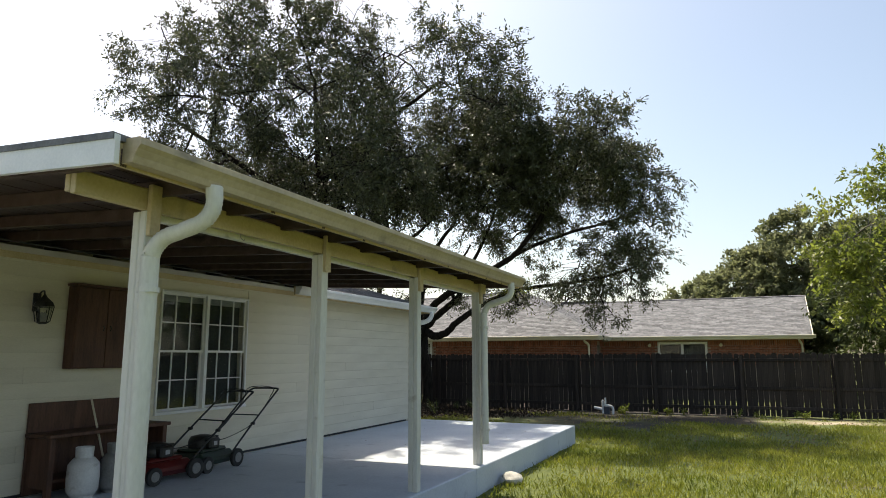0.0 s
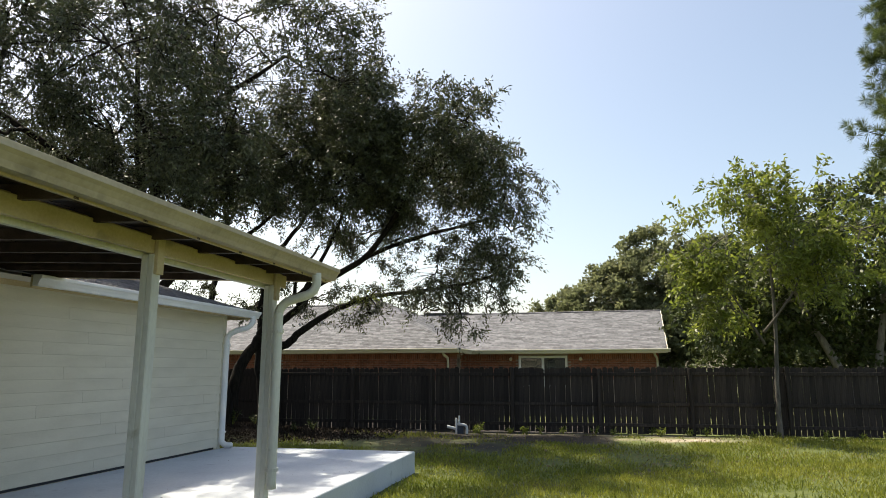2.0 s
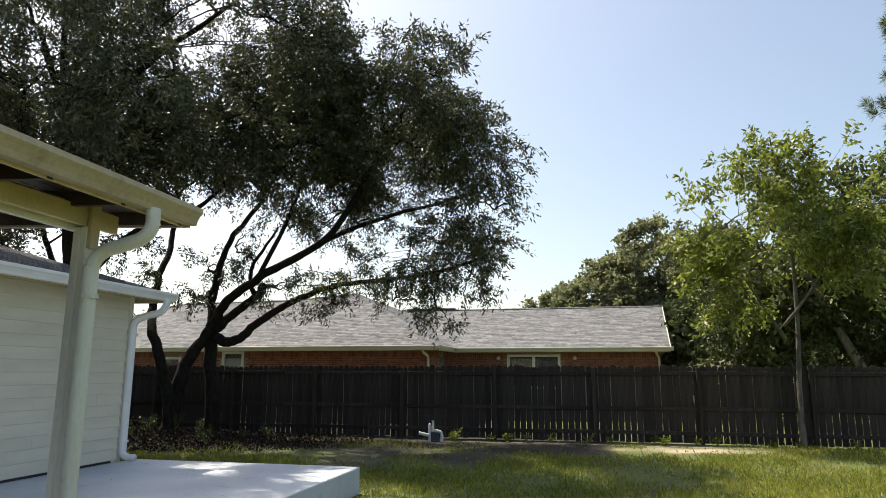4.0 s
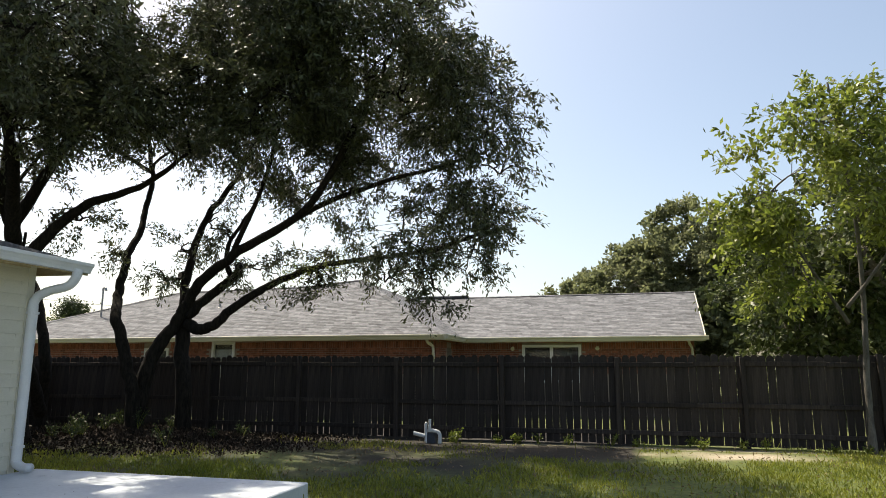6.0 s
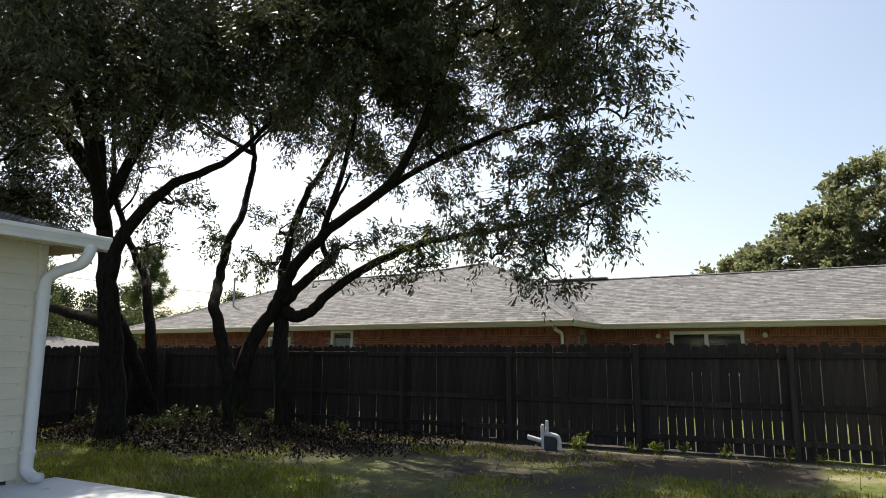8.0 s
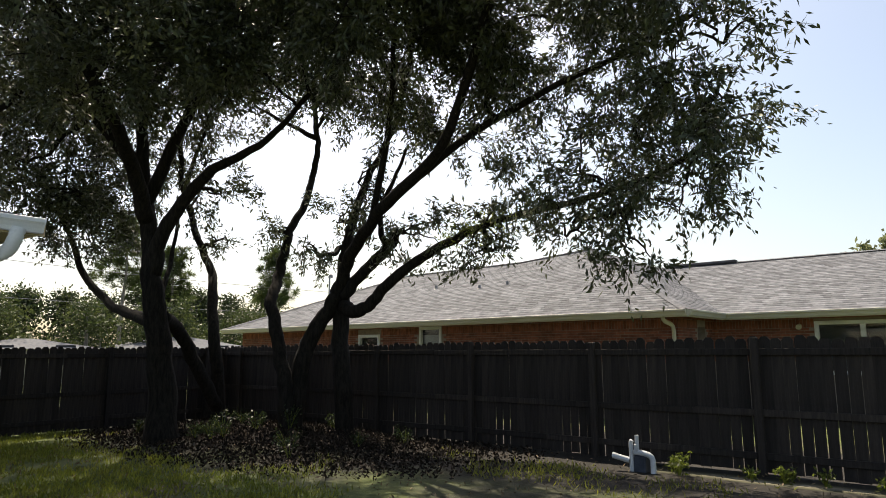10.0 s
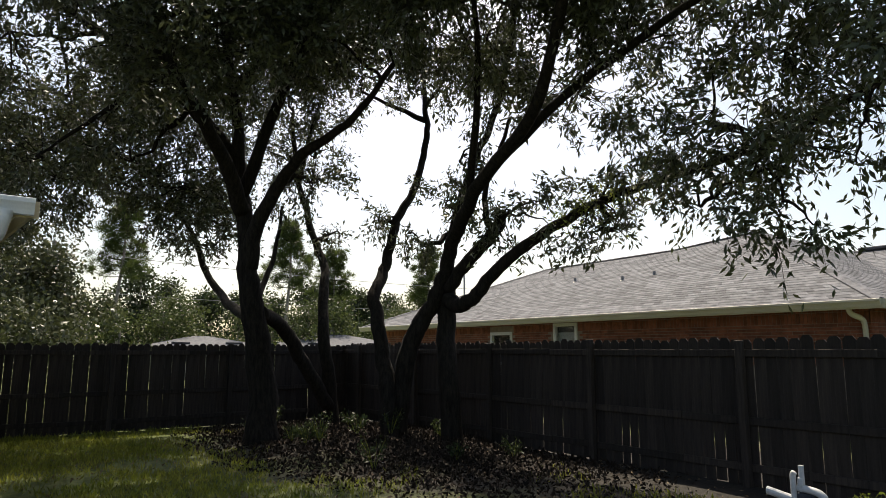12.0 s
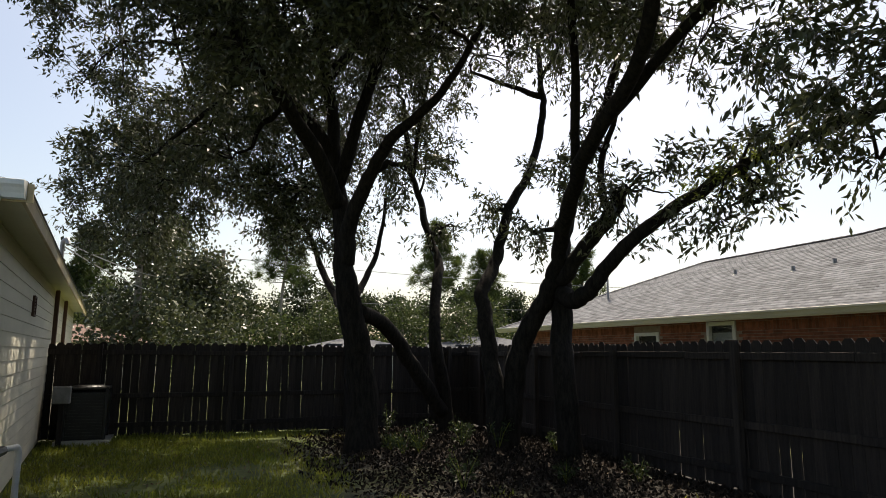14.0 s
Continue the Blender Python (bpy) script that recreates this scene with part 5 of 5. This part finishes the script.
part("arm", tube(spline([(0.02, 0, 0.12), (0.08, 0, 0.22), (0.15, 0, 0.24), (0.17, 0, 0.16)], 5), 0.012, 6), M["black_metal"], lamp)
part("roof", tube([(0.17, 0, 0.02), (0.17, 0, 0.08), (0.17, 0, 0.15), (0.17, 0, 0.19)], [0.15, 0.12, 0.04, 0.015], 6), M["black_metal"], lamp)
for k in range(6):
    a = k * math.pi / 3
    part("bar", tube([(0.17 + 0.09 * math.cos(a), 0.09 * math.sin(a), -0.2), (0.17 + 0.13 * math.cos(a), 0.13 * math.sin(a), 0.02)], 0.008, 5), M["black_metal"], lamp)
part("pane", tube([(0.17, 0, -0.2), (0.17, 0, 0.02)], [0.085, 0.125], 6, cap=False), M["glass"], lamp).visible_shadow = False
part("base", tube([(0.17, 0, -0.23), (0.17, 0, -0.2)], [0.05, 0.1], 6), M["black_metal"], lamp)
lamp.scale = (0.74, 0.74, 0.74)
part("bulb", tube([(0.17, 0, -0.19), (0.17, 0, -0.12), (0.17, 0, -0.06)], [0.02, 0.04, 0.015], 8), M["blind"], lamp)

board = thing("wall_cabinet", (WALL_X + 0.022, 4.56, 1.61), "dark brown wooden cabinet hung on the wall", "cabinet")
part("body", box(0.0, 0.14, 0, 0.80, 0, 0.91, bevel=0.006), M["darkwood"], board)
for y in (0.012, 0.405):
    d = part("door", box(0.142, 0.158, y, y + 0.383, 0.012, 0.895, bevel=0.004), M["darkwood"], board)
    part("handle", tube([(0.16, y + (0.34 if y < 0.1 else 0.04), 0.42), (0.18, y + (0.34 if y < 0.1 else 0.04), 0.45), (0.16, y + (0.34 if y < 0.1 else 0.04), 0.48)], 0.006, 5), M["black_metal"], d)
part("cornice", box(-0.0, 0.17, -0.02, 0.82, 0.91, 0.94, bevel=0.006), M["darkwood"], board)

bench = thing("potting_bench", (WALL_X + 0.03, 4.22, SLAB_Z), "dark stained wooden bench with back panel against the wall", "bench")
part("back_panel", box(0.0, 0.03, 0.0, 1.5, 0.02, 0.94, bevel=0.004), M["darkwood"], bench)
part("worktop", box(0.03, 0.42, -0.03, 1.53, 0.60, 0.64, bevel=0.006), M["darkwood"], bench)
part("shelf", box(0.03, 0.38, 0.04, 1.46, 0.16, 0.19, bevel=0.004), M["darkwood"], bench)
for y in (0.0, 1.44):
    part("leg", box(0.33, 0.39, y, y + 0.06, 0, 0.60, bevel=0.004), M["darkwood"], bench)
    part("side_panel", box(0.03, 0.33, y + 0.015, y + 0.045, 0.1, 0.60), M["darkwood"], bench)
stick = tagged(link("bamboo_cane", tube([(WALL_X + 0.46, 4.92, SLAB_Z + 0.02), (WALL_X + 0.10, 4.90, 1.27)], 0.012, 6), M["tan"]), "pale bamboo cane leaning against the bench", "cane")


def gas_bottle(at, body, label):
    g = thing("gas_bottle", at, label, "gas bottle", "gas bottles")
    prof = [(0, 0.02), (0.12, 0.026), (0.15, 0.07), (0.155, 0.2), (0.15, 0.33), (0.10, 0.39), (0.03, 0.41)]
    smooth(part("tank", tube([(0, 0, z) for r, z in prof], [max(r, 0.01) for r, z in prof], 20), M[body], g))
    part("foot_ring", tube([(0, 0, 0.0), (0, 0, 0.05)], 0.11, 18), M[body], g)
    part("collar", tube([(0, 0, 0.39), (0, 0, 0.50)], [0.085, 0.09], 14, cap=False), M[body], g)
    part("valve", tube([(0, 0, 0.40), (0, 0, 0.47)], 0.022, 8), M["galv"], g)


gas_bottle((-6.30, 4.50, SLAB_Z), "pvc", "white gas bottle standing under the wooden bench")
gas_bottle((-6.28, 4.86, SLAB_Z), "grey_plastic", "grey gas bottle beside a white one")


def mower(at, deck, label, turn=0):
    """A push mower, handle towards +y: deck, engine with shroud and cap, four wheels, folding handle."""
    m = thing("lawn_mower", at, label, "lawn mower", "push mowers", turn=turn)
    bm = bmesh.new()
    block(bm, -0.26, 0.26, -0.38, 0.31, 0.07, 0.23, bevel=0.06)
    part("deck", bm, M[deck], m)
    bm = bmesh.new()
    block(bm, -0.20, 0.20, -0.30, 0.18, 0.225, 0.275, bevel=0.02)
    part("deck_top", bm, M[deck], m)
    eng = smooth(part("engine", tube([(0, -0.05, 0.23), (0, -0.05, 0.30), (0, -0.05, 0.36), (0, -0.05, 0.41), (0, -0.05, 0.43)], [0.165, 0.18, 0.175, 0.15, 0.06], 16), M["black_metal"], m))
    part("fuel_cap", tube([(0.10, 0.08, 0.36), (0.10, 0.08, 0.41)], 0.032, 10), M["rubber"], eng)
    part("air_filter", box(0.10, 0.215, -0.16, 0.03, 0.27, 0.40, bevel=0.02), M["black_metal"], eng)
    part("badge", box(0.217, 0.221, -0.10, -0.04, 0.31, 0.36), M["blind"], eng)
    for x, y, r in ((-0.29, -0.30, 0.10), (0.29, -0.30, 0.10), (-0.29, 0.28, 0.115), (0.29, 0.28, 0.115)):
        w = part("wheel", tube([(x - 0.022, y, r), (x - 0.02, y, r), (x + 0.02, y, r), (x + 0.022, y, r)], [r * 0.86, r, r, r * 0.86], 20), M["rubber"], m)
        part("hub", tube([(x - 0.027, y, r), (x + 0.027, y, r)], r * 0.55, 14), M["grey_plastic"], w)
    for x in (-0.24, 0.24):
        part("handle_tube", tube(spline([(x, 0.26, 0.20), (x, 0.62, 0.48), (x, 1.08, 0.82), (x, 1.22, 0.92)], 4), 0.012, 8), M["black_metal"], m)
        part("knob", tube([(x - 0.02, 0.66, 0.51), (x + 0.03, 0.66, 0.51)], 0.02, 8), M["rubber"], m)
    part("handle_bar", tube(spline([(-0.24, 1.22, 0.92), (-0.20, 1.29, 0.95), (0.0, 1.30, 0.955), (0.20, 1.29, 0.95), (0.24, 1.22, 0.92)], 4), 0.013, 8), M["rubber"], m)
    part("brake_bail", tube(spline([(-0.22, 1.06, 0.82), (-0.20, 1.17, 0.97), (0.20, 1.17, 0.97), (0.22, 1.06, 0.82)], 4), 0.006, 6), M["black_metal"], m)
    part("cross_brace", tube([(-0.24, 0.80, 0.61), (0.24, 0.80, 0.61)], 0.009, 6), M["black_metal"], m)
    part("cable", tube(spline([(0.22, 1.06, 0.81), (0.18, 0.74, 0.50), (0.12, 0.30, 0.36), (0.06, 0.08, 0.34)], 5), 0.005, 5), M["rubber"], m)


mower((-6.42, 6.34, SLAB_Z), "green", "black and dark green push mower under the window", 4)
mower((-6.34, 5.52, SLAB_Z), "red", "red push mower standing beside another mower", -3)

rock = bmesh.new()
bmesh.ops.create_icosphere(rock, subdivisions=3, radius=0.15)
for vv in rock.verts:
    vv.co *= 1 + 0.35 * noise.noise(vv.co * 6)
    vv.co.z *= 0.55
rk = tagged(link("rock", rock, M["stone"]), "pale rock lying on grass at the slab edge", "rock")
rk.location = (-3.02, 8.62, 0.07)

# ---- grass, weeds, litter ----
def scatter(n, x0, x1, y0, y1, keep, seed):
    rng = np.random.default_rng(seed)
    p = np.column_stack((rng.uniform(x0, x1, n), rng.uniform(y0, y1, n)))
    ok = [keep(x, y, rng.random()) for x, y in p]
    p = p[np.array(ok)]
    z = np.array([height(x, y) for x, y in p])
    return np.column_stack((p, z)), rng


def lawn(x, y, r):
    if (-6.9 < x < -3.12 and y < 13.5) or (x <= -6.9 and y < 13.14 + 0.088 * (x + 6.87)):
        return False
    n = noise.noise((x * 0.55, y * 0.55, 2.0)) + 0.5 * noise.noise((x * 1.9, y * 1.9, 5.0))
    d = math.hypot((x + 11.3) / 4.0, (y - 19.3) / 2.2)
    bare = (0.4 if y > 20.2 else 0.0) + sandy(x, y) * 0.9 + 0.62 * max(0, min(1, (y - 14.5) / 4)) * (1 if x < 2 else 0.3)
    bare += max(0, 1.2 - d) * 1.4
    bare += max(0, 1 - math.hypot((x - 1.9) / 1.6, (y - 19.3) / 0.5)) * 1.5 + max(0, 1 - math.hypot((x + 4.5) / 3.0, (y - 17.2) / 1.6)) * 0.6
    return r < 0.85 + n * 1.1 - bare - 0.35 * mould_and_shade(x, y)


p, rng = scatter(360000, -15.25, 11, 4.5, 21, lawn, 51)
g = leaf_mesh("grass", p, np.tile((0, 0, 2.0), (len(p), 1)), 0.085, 0.17, 0.0, rng, M["grass"], None)
tagged(g, "uneven yellow-green lawn grass", "grass", kind="stuff")
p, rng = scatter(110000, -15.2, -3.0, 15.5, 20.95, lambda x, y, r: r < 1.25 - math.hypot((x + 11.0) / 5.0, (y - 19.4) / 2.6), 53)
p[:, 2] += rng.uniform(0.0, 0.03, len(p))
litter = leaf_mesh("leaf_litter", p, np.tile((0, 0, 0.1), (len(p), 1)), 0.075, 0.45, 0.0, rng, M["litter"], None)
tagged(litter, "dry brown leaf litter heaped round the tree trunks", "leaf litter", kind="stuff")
p, rng = scatter(5200, -13, 4, 13.5, 20.9, lambda x, y, r: r < 0.6, 54)
litter = leaf_mesh("fallen_leaves", p + np.array((0, 0, 0.02)), np.tile((0, 0, 0.1), (len(p), 1)), 0.06, 0.35, 0.0, rng, M["dry_leaf"], None)
tagged(litter, "fallen brown leaves scattered on the lawn", "fallen leaves", kind="stuff")


rng = np.random.default_rng(58)
p = np.column_stack((rng.uniform(-6.6, -3.3, 46), rng.uniform(7.9, 13.4, 46), np.full(46, SLAB_Z + 0.006)))
specks = leaf_mesh("fallen_leaves", p, np.zeros((46, 3)), 0.05, 0.35, 0.0, rng, M["litter"], None)
specks.data.transform(Matrix.Translation((0, 0, SLAB_Z + 0.006)) @ Matrix.Diagonal((1, 1, 0.05, 1)) @ Matrix.Translation((0, 0, -SLAB_Z - 0.006)))
tagged(specks, "few dry leaves fallen on the concrete slab", "fallen leaves", kind="stuff")


def weed(at, h, n, seed, leaf="leaf_light", label="small leafy green weed at the fence foot"):
    rng = np.random.default_rng(seed)
    w = thing("weed", (at[0], at[1], height(at[0], at[1])), label, "weed", "weeds along the fence")
    stems, pos = [], []
    for k in range(6):
        a = rng.uniform(0, 6.28)
        e = Vector((math.cos(a) * h * 0.5, math.sin(a) * h * 0.5, h * rng.uniform(0.6, 1.1)))
        stems.append(tube([(0, 0, -0.02), e * 0.5 + Vector((0, 0, 0.05)), e], [0.006, 0.004, 0.002], 4, cap=False))
        pos.append(np.array([np.array(e) * rng.uniform(0.3, 1.0) + rng.normal(size=3) * 0.03 for _ in range(n // 6)]))
    tagged(part("stems", merged(*stems), M["grass"], w), kind="stuff")
    pos = np.concatenate(pos)
    leaf_mesh("leaves", pos, np.tile((0, 0, 0.5), (len(pos), 1)), 0.06, 0.5, 0.0, rng, M[leaf], w)


wr = random.Random(9)
for k in range(16):
    weed((-3.4 + 0.8 * k + wr.uniform(-0.3, 0.3), 20.75 + wr.uniform(-0.25, 0.12)), wr.uniform(0.10, 0.26), 60, 60 + k)
for x, y, h in ((-3.2, 20.2, 0.28), (-3.35, 20.45, 0.22), (-2.0, 20.5, 0.2), (1.6, 20.4, 0.2)):
    weed((x, y), h, 120, int(x * 10) + 200)
for k in range(14):
    weed((-11.3 + wr.uniform(-3, 3.2), 18.6 + wr.uniform(-0.9, 1.6)), wr.uniform(0.25, 0.55), 140, 90 + k, "leaf_dark", "dark low shrub among the tree trunks")
stalks = []
for k in range(60):
    x, y = wr.uniform(-4, 4), wr.uniform(7.5, 19)
    if x < -3:
        continue
    z, h = height(x, y), wr.uniform(0.2, 0.42)
    stalks.append(tube([(x, y, z), (x + wr.uniform(-0.03, 0.03), y, z + h * 0.6), (x + wr.uniform(-0.09, 0.09), y, z + h)], [0.003, 0.003, 0.005], 4))
tagged(link("grass_stalks", merged(*stalks), M["grass"]), "tall thin seeding grass stalks on the lawn", "grass stalks", kind="stuff")
